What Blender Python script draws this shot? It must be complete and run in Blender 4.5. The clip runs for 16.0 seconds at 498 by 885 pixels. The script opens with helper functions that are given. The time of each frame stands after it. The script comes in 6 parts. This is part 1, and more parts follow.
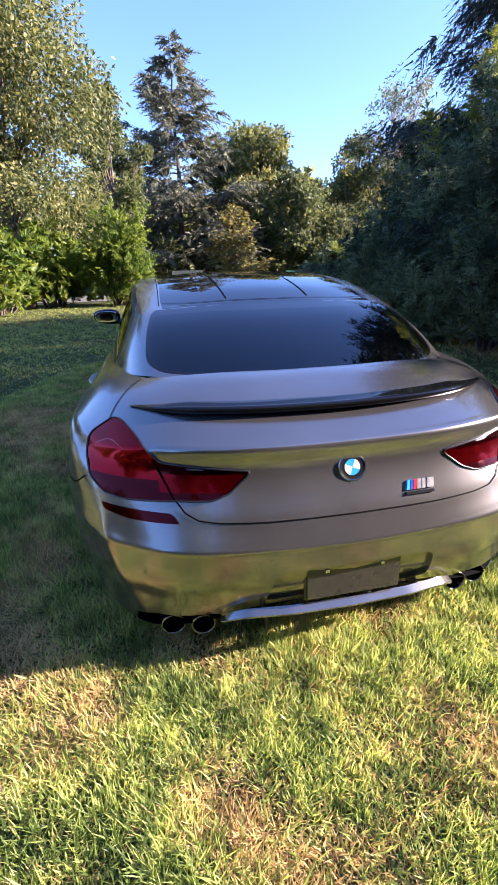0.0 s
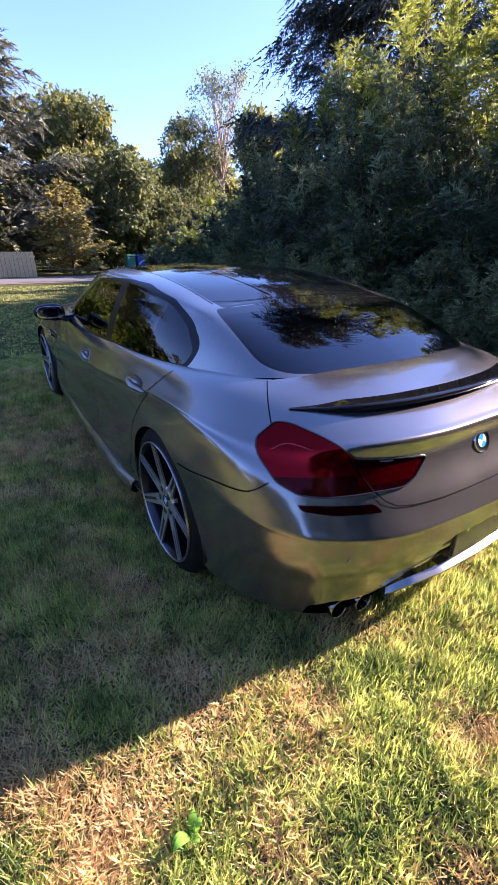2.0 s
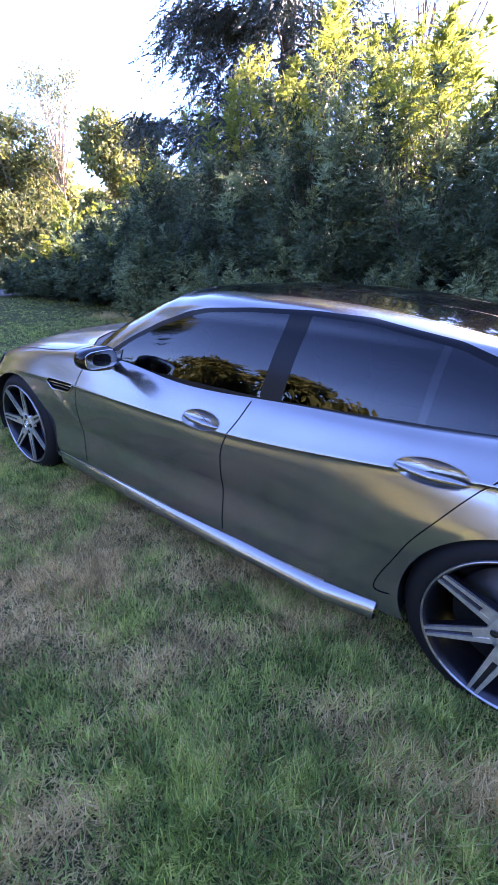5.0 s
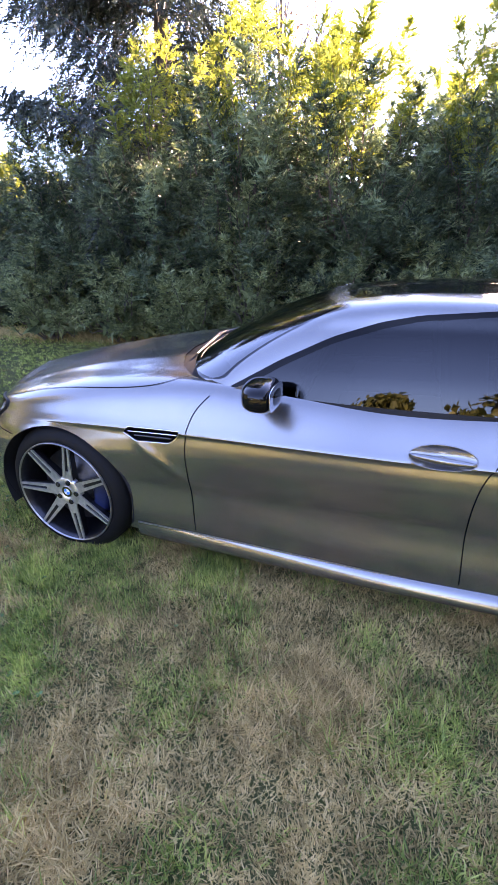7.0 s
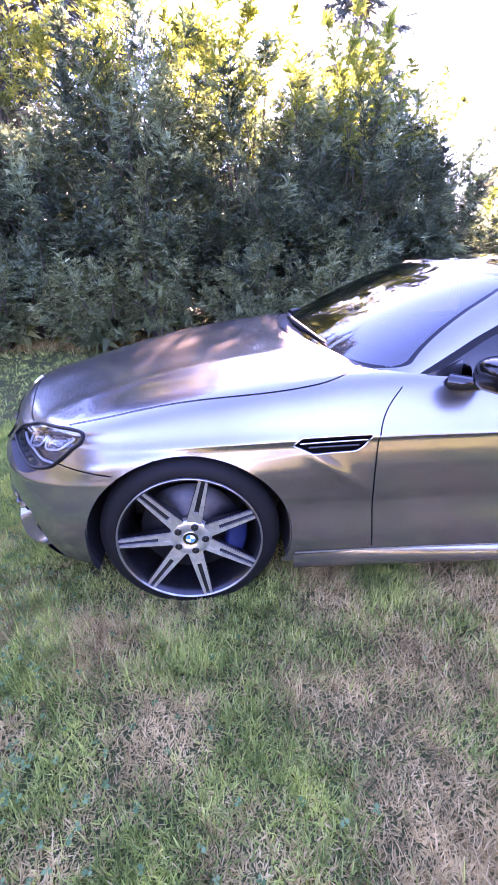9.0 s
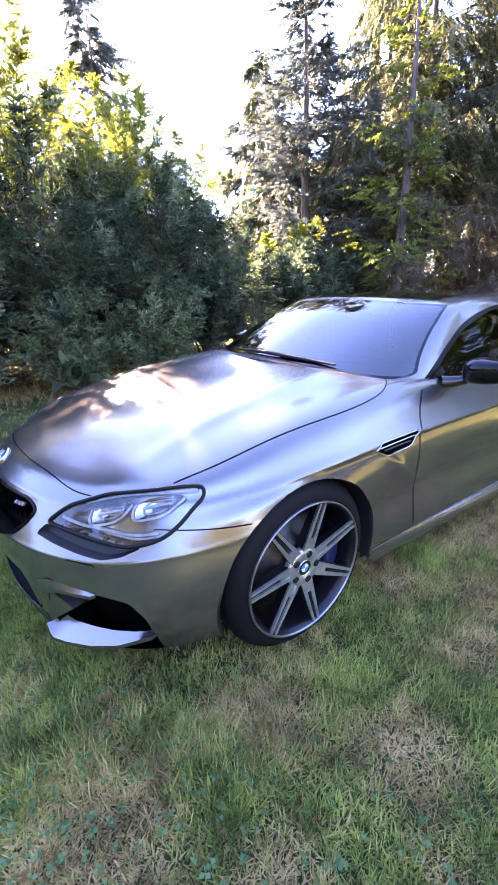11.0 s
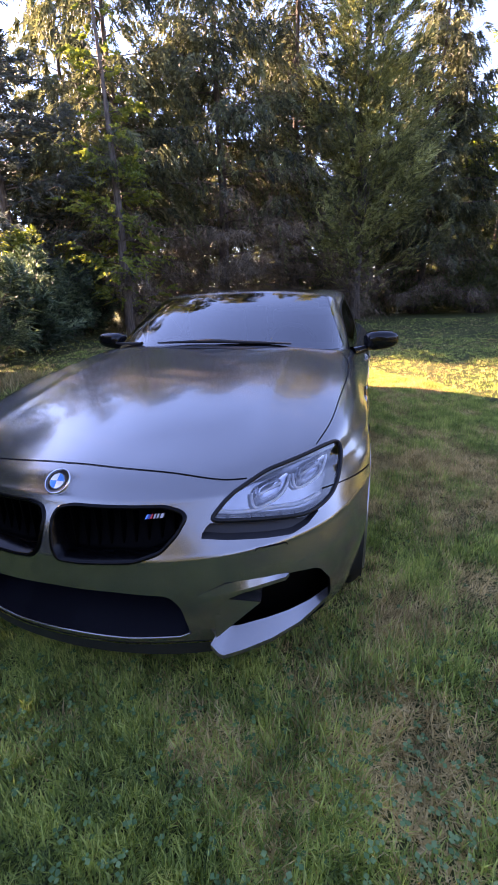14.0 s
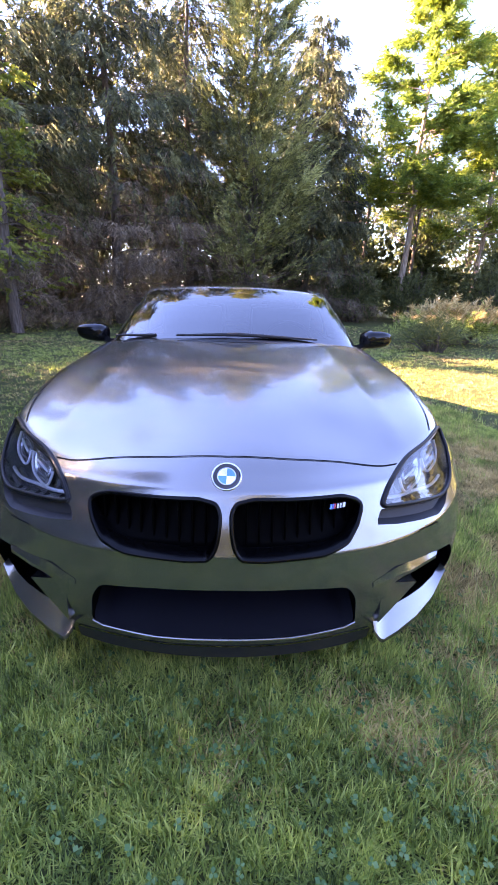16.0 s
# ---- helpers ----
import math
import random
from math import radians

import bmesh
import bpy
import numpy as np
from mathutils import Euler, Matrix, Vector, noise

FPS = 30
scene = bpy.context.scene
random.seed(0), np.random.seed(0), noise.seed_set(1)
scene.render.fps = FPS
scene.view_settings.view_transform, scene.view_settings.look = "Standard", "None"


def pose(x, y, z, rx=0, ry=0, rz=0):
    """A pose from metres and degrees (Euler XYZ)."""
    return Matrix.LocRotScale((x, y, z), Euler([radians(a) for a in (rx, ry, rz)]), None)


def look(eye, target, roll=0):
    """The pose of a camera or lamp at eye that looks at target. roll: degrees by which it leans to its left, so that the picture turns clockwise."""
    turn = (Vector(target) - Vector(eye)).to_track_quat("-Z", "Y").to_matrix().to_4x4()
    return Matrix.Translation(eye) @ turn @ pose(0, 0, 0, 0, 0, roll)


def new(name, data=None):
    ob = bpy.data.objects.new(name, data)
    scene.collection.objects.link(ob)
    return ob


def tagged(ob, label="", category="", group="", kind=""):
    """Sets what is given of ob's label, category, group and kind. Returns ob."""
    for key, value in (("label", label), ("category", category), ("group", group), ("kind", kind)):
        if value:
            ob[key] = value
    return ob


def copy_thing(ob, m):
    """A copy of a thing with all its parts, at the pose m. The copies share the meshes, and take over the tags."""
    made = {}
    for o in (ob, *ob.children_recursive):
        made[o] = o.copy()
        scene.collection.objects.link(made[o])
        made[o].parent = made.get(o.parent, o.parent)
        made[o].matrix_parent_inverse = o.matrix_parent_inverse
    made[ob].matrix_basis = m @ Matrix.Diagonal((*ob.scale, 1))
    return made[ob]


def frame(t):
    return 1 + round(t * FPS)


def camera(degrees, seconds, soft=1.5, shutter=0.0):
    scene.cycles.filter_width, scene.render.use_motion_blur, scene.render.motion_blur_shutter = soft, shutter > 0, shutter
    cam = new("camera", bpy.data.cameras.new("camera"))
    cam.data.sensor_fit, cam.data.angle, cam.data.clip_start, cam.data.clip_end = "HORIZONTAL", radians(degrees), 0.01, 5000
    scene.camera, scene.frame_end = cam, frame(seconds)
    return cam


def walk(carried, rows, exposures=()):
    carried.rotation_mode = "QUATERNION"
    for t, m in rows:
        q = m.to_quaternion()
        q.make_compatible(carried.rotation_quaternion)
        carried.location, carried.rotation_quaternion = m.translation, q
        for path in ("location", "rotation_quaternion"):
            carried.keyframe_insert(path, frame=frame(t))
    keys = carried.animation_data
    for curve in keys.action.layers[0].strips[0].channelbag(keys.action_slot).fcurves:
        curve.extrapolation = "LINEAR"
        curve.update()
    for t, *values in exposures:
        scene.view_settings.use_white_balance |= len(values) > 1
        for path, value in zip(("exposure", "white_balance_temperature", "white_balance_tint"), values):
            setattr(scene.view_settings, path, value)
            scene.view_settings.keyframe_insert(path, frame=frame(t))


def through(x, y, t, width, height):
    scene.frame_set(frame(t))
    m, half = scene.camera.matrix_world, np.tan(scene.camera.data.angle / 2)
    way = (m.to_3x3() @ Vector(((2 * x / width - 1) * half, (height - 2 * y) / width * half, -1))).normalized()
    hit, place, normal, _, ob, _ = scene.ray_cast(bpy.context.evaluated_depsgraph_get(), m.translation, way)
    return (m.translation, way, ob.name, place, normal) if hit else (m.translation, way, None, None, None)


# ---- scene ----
SUN_AZ, SUN_EL = 101.0, 23.0      # degrees: clockwise from +y, above the horizon
cam = camera(61.18, 16.0)
PATH = [
    (0, (-0.509, -3.364, 1.274), (-0.157, -1.548, 0.513), -1.42),
    (0.5, (-0.774, -3.288, 1.298), (-0.259, -1.525, 0.506), -1.25),
    (1, (-1.038, -3.240, 1.308), (-0.352, -1.548, 0.493), -0.70),
    (1.5, (-1.267, -3.196, 1.329), (-0.423, -1.582, 0.502), -0.08),
    (2, (-1.442, -3.029, 1.343), (-0.456, -1.498, 0.515), 0.10),
    (2.5, (-1.607, -2.849, 1.349), (-0.502, -1.398, 0.529), 0.16),
    (3, (-1.797, -2.637, 1.401), (-0.592, -1.261, 0.593), 0.03),
    (3.5, (-1.839, -2.320, 1.375), (-0.550, -1.017, 0.574), -0.19),
    (4, (-1.963, -2.000, 1.378), (-0.601, -0.769, 0.585), -0.36),
    (4.2, (-2.021, -1.879, 1.395), (-0.630, -0.681, 0.600), -0.41),
    (6.3, (-2.195, -0.538, 1.318), (-0.561, 0.328, 0.555), -1.89),
    (6.5, (-2.263, -0.378, 1.337), (-0.586, 0.391, 0.565), -2.70),
    (7, (-2.304, -0.011, 1.383), (-0.580, 0.612, 0.583), -1.90),
    (7.5, (-2.276, 0.345, 1.388), (-0.522, 0.822, 0.554), -1.66),
    (8, (-2.235, 0.694, 1.387), (-0.457, 1.010, 0.527), -1.96),
    (8.5, (-2.289, 1.004, 1.396), (-0.496, 1.136, 0.519), -2.06),
    (9, (-2.186, 1.307, 1.343), (-0.376, 1.228, 0.495), -2.17),
    (9.2, (-2.151, 1.413, 1.327), (-0.340, 1.227, 0.498), -1.85),
    (11.3, (-1.776, 2.533, 1.349), (-0.359, 1.309, 0.646), -2.31),
    (11.5, (-1.739, 2.599, 1.349), (-0.394, 1.296, 0.647), -2.48),
    (12, (-1.571, 2.752, 1.339), (-0.408, 1.288, 0.630), -3.14),
    (12.5, (-1.437, 2.899, 1.330), (-0.461, 1.307, 0.613), -3.66),
    (13, (-1.268, 3.099, 1.329), (-0.461, 1.414, 0.615), -3.80),
    (13.5, (-1.056, 3.169, 1.291), (-0.409, 1.410, 0.592), -3.09),
    (14, (-0.843, 3.236, 1.251), (-0.344, 1.422, 0.573), -1.82),
    (14.5, (-0.616, 3.373, 1.231), (-0.256, 1.522, 0.566), -0.37),
    (15, (-0.441, 3.406, 1.199), (-0.208, 1.532, 0.538), 0.78),
    (15.5, (-0.246, 3.357, 1.198), (-0.145, 1.474, 0.531), 1.39),
    (16, (-0.027, 3.327, 1.204), (-0.081, 1.442, 0.539), 1.74),
]
walk(cam, [(t, look(eye, target, roll)) for t, eye, target, roll in PATH], [(0.0, 2.45, 5750, 35), (2.5, 2.55, 5850, 47), (4.2, 3.55, 5600, 50), (6.3, 4.2, 7300, 46), (7.5, 4.25, 7600, 47), (9.2, 5.0, 6650, 74), (11.3, 4.15, 7000, 48), (13.0, 3.3, 7300, 47), (14.5, 3.65, 7700, 46), (16.0, 4.3, 7450, 48)])

# ---- light ----
world = bpy.data.worlds.new("sky")
scene.world = world
world.use_nodes = True
wn = world.node_tree.nodes
sky = wn.new("ShaderNodeTexSky")
sky.sky_type, sky.sun_disc = "NISHITA", False
sky.sun_elevation, sky.sun_rotation = radians(SUN_EL), radians(SUN_AZ)
sky.air_density, sky.dust_density, sky.ozone_density = 1.0, 0.12, 5.0
wn["Background"].inputs["Strength"].default_value = 0.085
world.node_tree.links.new(sky.outputs["Color"], wn["Background"].inputs["Color"])
sun = new("sun", bpy.data.lights.new("sun", "SUN"))
sun.data.energy, sun.data.angle, sun.data.color = 5.0, radians(0.6), (1.0, 0.86, 0.62)
sun_way = Vector((math.sin(radians(SUN_AZ)) * math.cos(radians(SUN_EL)), math.cos(radians(SUN_AZ)) * math.cos(radians(SUN_EL)), math.sin(radians(SUN_EL))))
sun.matrix_world = look(sun_way * 60, (0, 0, 0))

# ---- materials ----
def nodes_of(name):
    m = bpy.data.materials.new(name)
    m.use_nodes = True
    t = m.node_tree
    return m, t, t.nodes, t.links, t.nodes["Principled BSDF"]


def ramp(n, stops):
    r = n.new("ShaderNodeValToRGB")
    e = r.color_ramp.elements
    while len(e) < len(stops):
        e.new(0.5)
    for q, (p, c) in zip(e, stops):
        q.position, q.color = p, (*c, 1)
    return r


def noise_node(n, l, scale, detail=4.0, coords="Object", rough=0.55):
    tc, tx = n.new("ShaderNodeTexCoord"), n.new("ShaderNodeTexNoise")
    tx.inputs["Scale"].default_value, tx.inputs["Detail"].default_value, tx.inputs["Roughness"].default_value = scale, detail, rough
    l.new(tc.outputs[coords], tx.inputs["Vector"])
    return tx


def bump_in(n, l, b, source, strength, distance):
    bp = n.new("ShaderNodeBump")
    bp.inputs["Strength"].default_value, bp.inputs["Distance"].default_value = strength, distance
    l.new(source, bp.inputs["Height"])
    l.new(bp.outputs["Normal"], b.inputs["Normal"])


def plain(name, color, rough, metal=0.0, coat=0.0, grain=0.0, scale=40.0, spec=0.5):
    """A surface with a little wear in its colour and gloss, and fine relief."""
    m, t, n, l, b = nodes_of(name)
    b.inputs["Metallic"].default_value, b.inputs["Coat Weight"].default_value = metal, coat
    b.inputs["Specular IOR Level"].default_value = spec
    tx = noise_node(n, l, scale)
    lo, hi = [c * (1 - 0.18) for c in color], [min(1, c * 1.15) for c in color]
    r = ramp(n, [(0.3, lo), (0.7, hi)])
    l.new(tx.outputs["Fac"], r.inputs["Fac"])
    l.new(r.outputs["Color"], b.inputs["Base Color"])
    mr = n.new("ShaderNodeMapRange")
    mr.inputs["To Min"].default_value, mr.inputs["To Max"].default_value = rough * 0.85, min(1, rough * 1.15)
    l.new(tx.outputs["Fac"], mr.inputs["Value"])
    l.new(mr.outputs["Result"], b.inputs["Roughness"])
    if grain:
        bump_in(n, l, b, noise_node(n, l, scale * 6).outputs["Fac"], grain, 0.002)
    return m


def leafy(name, dark, mid, light, through=0.45, rough=0.5, patch=0.9, own=0.55, glow=1.5, hue=0.485, spec=0.3):
    """Leaves: a colour of its own for each, and light that shines through."""
    m, t, n, l, b = nodes_of(name)
    geo = n.new("ShaderNodeNewGeometry")
    big = noise_node(n, l, patch, 2.0)
    add = n.new("ShaderNodeMath")
    add.operation = "MULTIPLY_ADD"
    add.inputs[1].default_value, add.inputs[2].default_value = own, 0.0
    l.new(geo.outputs["Random Per Island"], add.inputs[0])
    mix = n.new("ShaderNodeMath")
    mix.operation = "MULTIPLY_ADD"
    mix.inputs[1].default_value = 1 - own
    wide = n.new("ShaderNodeMapRange")
    wide.inputs["From Min"].default_value, wide.inputs["From Max"].default_value = 0.3, 0.7
    l.new(big.outputs["Fac"], wide.inputs["Value"])
    l.new(wide.outputs["Result"], mix.inputs[0])
    l.new(add.outputs[0], mix.inputs[2])
    r = ramp(n, [(0.12, dark), (0.5, mid), (0.88, light)])
    l.new(mix.outputs[0], r.inputs["Fac"])
    l.new(r.outputs["Color"], b.inputs["Base Color"])
    b.inputs["Roughness"].default_value = rough
    b.inputs["Specular IOR Level"].default_value = spec
    tr, ms = n.new("ShaderNodeBsdfTranslucent"), n.new("ShaderNodeMixShader")
    hs = n.new("ShaderNodeHueSaturation")
    hs.inputs["Saturation"].default_value, hs.inputs["Value"].default_value, hs.inputs["Hue"].default_value = 1.1, glow, hue
    l.new(r.outputs["Color"], hs.inputs["Color"])
    l.new(hs.outputs["Color"], tr.inputs["Color"])
    ms.inputs["Fac"].default_value = through
    l.new(b.outputs["BSDF"], ms.inputs[1])
    l.new(tr.outputs["BSDF"], ms.inputs[2])
    l.new(ms.outputs[0], n["Material Output"].inputs["Surface"])
    return m


def glassy(name, tint, reflect_rough=0.0, ior=1.5):
    """A thin tinted pane: clear through its tint, with a mirror-like gloss."""
    m, t, n, l, b = nodes_of(name)
    tr, gl, fr, ms = n.new("ShaderNodeBsdfTransparent"), n.new("ShaderNodeBsdfGlossy"), n.new("ShaderNodeFresnel"), n.new("ShaderNodeMixShader")
    tr.inputs["Color"].default_value = (*tint, 1)
    gl.inputs["Roughness"].default_value = reflect_rough
    fr.inputs["IOR"].default_value = ior
    l.new(fr.outputs[0], ms.inputs["Fac"])
    l.new(tr.outputs[0], ms.inputs[1])
    l.new(gl.outputs[0], ms.inputs[2])
    l.new(ms.outputs[0], n["Material Output"].inputs["Surface"])
    n.remove(b)
    return m


def paint_material():
    """Satin grey metallic paint: fine flakes, a soft sheen."""
    m, t, n, l, b = nodes_of("satin_grey_paint")
    tx = noise_node(n, l, 5.0, 6.0)
    r = ramp(n, [(0.3, (0.252, 0.243, 0.228)), (0.7, (0.282, 0.272, 0.256))])
    l.new(tx.outputs["Fac"], r.inputs["Fac"])
    l.new(r.outputs["Color"], b.inputs["Base Color"])
    b.inputs["Metallic"].default_value = 0.9
    mr = n.new("ShaderNodeMapRange")
    mr.inputs["To Min"].default_value, mr.inputs["To Max"].default_value = 0.2, 0.25
    l.new(tx.outputs["Fac"], mr.inputs["Value"])
    l.new(mr.outputs["Result"], b.inputs["Roughness"])
    b.inputs["Coat Weight"].default_value, b.inputs["Coat Roughness"].default_value = 0.55, 0.05
    return m


def lawn_material():
    m, t, n, l, b = nodes_of("lawn_soil")
    big, fine = noise_node(n, l, 0.7, 3.0), noise_node(n, l, 45.0, 6.0)
    mixv = n.new("ShaderNodeMath")
    mixv.operation = "MULTIPLY_ADD"
    mixv.inputs[1].default_value = 0.5
    half = n.new("ShaderNodeMath")
    half.operation = "MULTIPLY"
    half.inputs[1].default_value = 0.5
    l.new(fine.outputs["Fac"], half.inputs[0])
    l.new(big.outputs["Fac"], mixv.inputs[0])
    l.new(half.outputs[0], mixv.inputs[2])
    r = ramp(n, [(0.3, (0.03, 0.038, 0.013)), (0.47, (0.062, 0.074, 0.024)), (0.6, (0.1, 0.1, 0.036)), (0.75, (0.14, 0.115, 0.055))])
    l.new(mixv.outputs[0], r.inputs["Fac"])
    l.new(r.outputs["Color"], b.inputs["Base Color"])
    b.inputs["Roughness"].default_value = 0.95
    b.inputs["Specular IOR Level"].default_value = 0.1
    bump_in(n, l, b, fine.outputs["Fac"], 0.9, 0.04)
    return m


def bark_material(name, lo, hi):
    m, t, n, l, b = nodes_of(name)
    tc, mp, tx = n.new("ShaderNodeTexCoord"), n.new("ShaderNodeMapping"), n.new("ShaderNodeTexNoise")
    mp.inputs["Scale"].default_value = (14, 14, 2.5)
    tx.inputs["Scale"].default_value, tx.inputs["Detail"].default_value = 1.5, 6
    l.new(tc.outputs["Object"], mp.inputs["Vector"])
    l.new(mp.outputs[0], tx.inputs["Vector"])
    r = ramp(n, [(0.35, lo), (0.65, hi)])
    l.new(tx.outputs["Fac"], r.inputs["Fac"])
    l.new(r.outputs["Color"], b.inputs["Base Color"])
    b.inputs["Roughness"].default_value = 0.9
    bump_in(n, l, b, tx.outputs["Fac"], 0.8, 0.03)
    return m


def carbon_material():
    """Woven dark fibre under clear lacquer."""
    m, t, n, l, b = nodes_of("carbon_fibre")
    tc, ch = n.new("ShaderNodeTexCoord"), n.new("ShaderNodeTexChecker")
    ch.inputs["Scale"].default_value = 260
    ch.inputs["Color1"].default_value, ch.inputs["Color2"].default_value = (0.006, 0.006, 0.007, 1), (0.0035, 0.0035, 0.004, 1)
    l.new(tc.outputs["Object"], ch.inputs["Vector"])
    l.new(ch.outputs["Color"], b.inputs["Base Color"])
    b.inputs["Roughness"].default_value = 0.35
    b.inputs["Coat Weight"].default_value, b.inputs["Coat Roughness"].default_value = 1.0, 0.03
    b.inputs["Coat IOR"].default_value = 1.4
    b.inputs["Specular IOR Level"].default_value = 0.0
    return m


PAINT, LAWN, CARBON = paint_material(), lawn_material(), carbon_material()
BLACK = plain("gloss_black_trim", (0.012, 0.012, 0.013), 0.18, coat=0.4)
RUBBER = plain("tyre_rubber", (0.006, 0.006, 0.006), 0.65, grain=0.3, scale=30, spec=0.2)
MATTE = plain("matt_black_plastic", (0.014, 0.014, 0.015), 0.6, grain=0.2, scale=60)
CHROME = plain("bright_chrome", (0.75, 0.76, 0.78), 0.08, metal=1.0)
SATIN = plain("machined_alloy", (0.66, 0.65, 0.64), 0.3, metal=0.85)
LIP = plain("rim_edge_alloy", (0.36, 0.36, 0.365), 0.3, metal=0.9)
ALLOY = plain("dark_alloy", (0.04, 0.04, 0.045), 0.3, metal=0.8)
STEEL = plain("brake_steel", (0.085, 0.083, 0.082), 0.5, metal=1.0)
BLUE = plain("blue_caliper_paint", (0.007, 0.015, 0.06), 0.3, coat=0.5)
SKYBLUE = plain("blue_enamel", (0.03, 0.28, 0.7), 0.2, coat=0.6)
WHITE = plain("white_enamel", (0.8, 0.8, 0.8), 0.25, coat=0.4)
REDLENS = plain("red_lens", (0.24, 0.002, 0.005), 0.11, metal=0.92, coat=0.06, scale=14)
DEEPRED = plain("deep_red_lens", (0.06, 0.001, 0.003), 0.12, metal=0.9, coat=0.08, scale=9)
REDBAR = plain("red_light_guide", (0.42, 0.01, 0.016), 0.2, metal=0.4, coat=0.5)
LEATHER = plain("dark_leather", (0.03, 0.028, 0.027), 0.5, grain=0.4, scale=30)
PLATE = plain("dark_plate_cover", (0.03, 0.03, 0.028), 0.25, coat=0.4)
SIDEGLASS = glassy("tinted_side_glass", (0.085, 0.09, 0.1), ior=1.52)
REARGLASS = glassy("tinted_rear_glass", (0.03, 0.032, 0.038), ior=1.75)
SCREEN = glassy("windscreen_glass", (0.36, 0.4, 0.43), ior=2.6)
LENS = glassy("clear_lamp_lens", (0.97, 0.98, 0.99), ior=1.8)
BARK = bark_material("conifer_bark", (0.06, 0.045, 0.035), (0.16, 0.125, 0.10))
PALEBARK = bark_material("pale_bark", (0.17, 0.12, 0.08), (0.36, 0.27, 0.19))
WOODPOLE = bark_material("weathered_pole_wood", (0.16, 0.13, 0.11), (0.3, 0.26, 0.22))
ASPHALT = plain("road_asphalt", (0.11, 0.105, 0.1), 0.9, grain=0.5, scale=20)
L_HEDGE = leafy("hedge_leaf", (0.012, 0.023, 0.013), (0.052, 0.088, 0.044), (0.25, 0.33, 0.17), 0.3, patch=1.1, own=0.3)
# yellow put into the colour itself, for leaves with the sun behind them
L_TIP = leafy("backlit_yellow_leaf", (0.09, 0.135, 0.028), (0.2, 0.245, 0.05), (0.33, 0.345, 0.085), 0.55, glow=1.05, hue=0.495)
L_SPRUCE = leafy("spruce_needle", (0.022, 0.03, 0.018), (0.075, 0.088, 0.042), (0.22, 0.225, 0.1), 0.35, own=0.4, hue=0.495)
# spruce needles with the shade of a backlit tree put into the colour
L_DARK = leafy("backlit_spruce_needle", (0.012, 0.02, 0.015), (0.032, 0.046, 0.034), (0.075, 0.092, 0.06), 0.15, own=0.4, hue=0.5)
L_BLUE = leafy("blue_grey_needle", (0.025, 0.036, 0.03), (0.07, 0.09, 0.075), (0.16, 0.18, 0.14), 0.3, own=0.4, hue=0.5)
L_COLUMN = leafy("olive_green_needle", (0.035, 0.045, 0.02), (0.16, 0.175, 0.06), (0.42, 0.42, 0.15), 0.35, own=0.4, hue=0.495)
L_DEAD = leafy("dead_brown_twig", (0.06, 0.043, 0.026), (0.14, 0.1, 0.06), (0.25, 0.19, 0.12), 0.1, own=0.6)
L_FAR = leafy("grey_green_needle", (0.055, 0.066, 0.046), (0.105, 0.115, 0.075), (0.18, 0.18, 0.12), 0.25)
L_OAK = leafy("oak_leaf", (0.045, 0.062, 0.024), (0.115, 0.135, 0.045), (0.27, 0.25, 0.075), 0.4, hue=0.495)
L_OLIVE = leafy("dull_green_leaf", (0.04, 0.058, 0.022), (0.09, 0.115, 0.042), (0.18, 0.19, 0.07), 0.4)
L_BRIGHT = leafy("bright_green_needle", (0.06, 0.11, 0.025), (0.13, 0.2, 0.035), (0.25, 0.29, 0.05), 0.5)
L_GRASS = leafy("grass_blade", (0.052, 0.096, 0.024), (0.24, 0.325, 0.078), (0.63, 0.65, 0.2), 0.47, 0.45, 9.0, 0.55, spec=0.4)
L_DRY = leafy("dry_grass_blade", (0.22, 0.155, 0.06), (0.5, 0.37, 0.15), (0.78, 0.61, 0.29), 0.4, 0.7, 9.0, 0.55)
L_CLOVER = leafy("clover_leaf", (0.05, 0.125, 0.042), (0.1, 0.215, 0.075), (0.21, 0.33, 0.135), 0.4, 0.5, spec=0.25)
L_WEED = leafy("broad_weed_leaf", (0.12, 0.27, 0.03), (0.19, 0.4, 0.05), (0.28, 0.5, 0.08), 0.5, hue=0.5)
GRILLE = plain("gloss_black_grille", (0.0015, 0.0015, 0.0018), 0.22, spec=0.14)
TRIM = plain("satin_black_trim", (0.006, 0.006, 0.0065), 0.4, spec=0.25)
SIDETRIM = plain("dark_window_surround", (0.004, 0.004, 0.0045), 0.3, spec=0.16)
FRIT = plain("black_glass_edge", (0.004, 0.004, 0.0045), 0.03, spec=0.5)
L_GOLD = leafy("olive_gold_needle", (0.09, 0.095, 0.03), (0.23, 0.215, 0.065), (0.42, 0.37, 0.12), 0.4)
L_YOUNG = leafy("young_shrub_leaf", (0.05, 0.075, 0.035), (0.17, 0.22, 0.095), (0.42, 0.47, 0.24), 0.4, own=0.5)
L_PALE = leafy("pale_feathery_leaf", (0.045, 0.065, 0.038), (0.13, 0.16, 0.085), (0.32, 0.34, 0.21), 0.35, own=0.45)


# ---- mesh helpers ----
rng = np.random.default_rng(7)


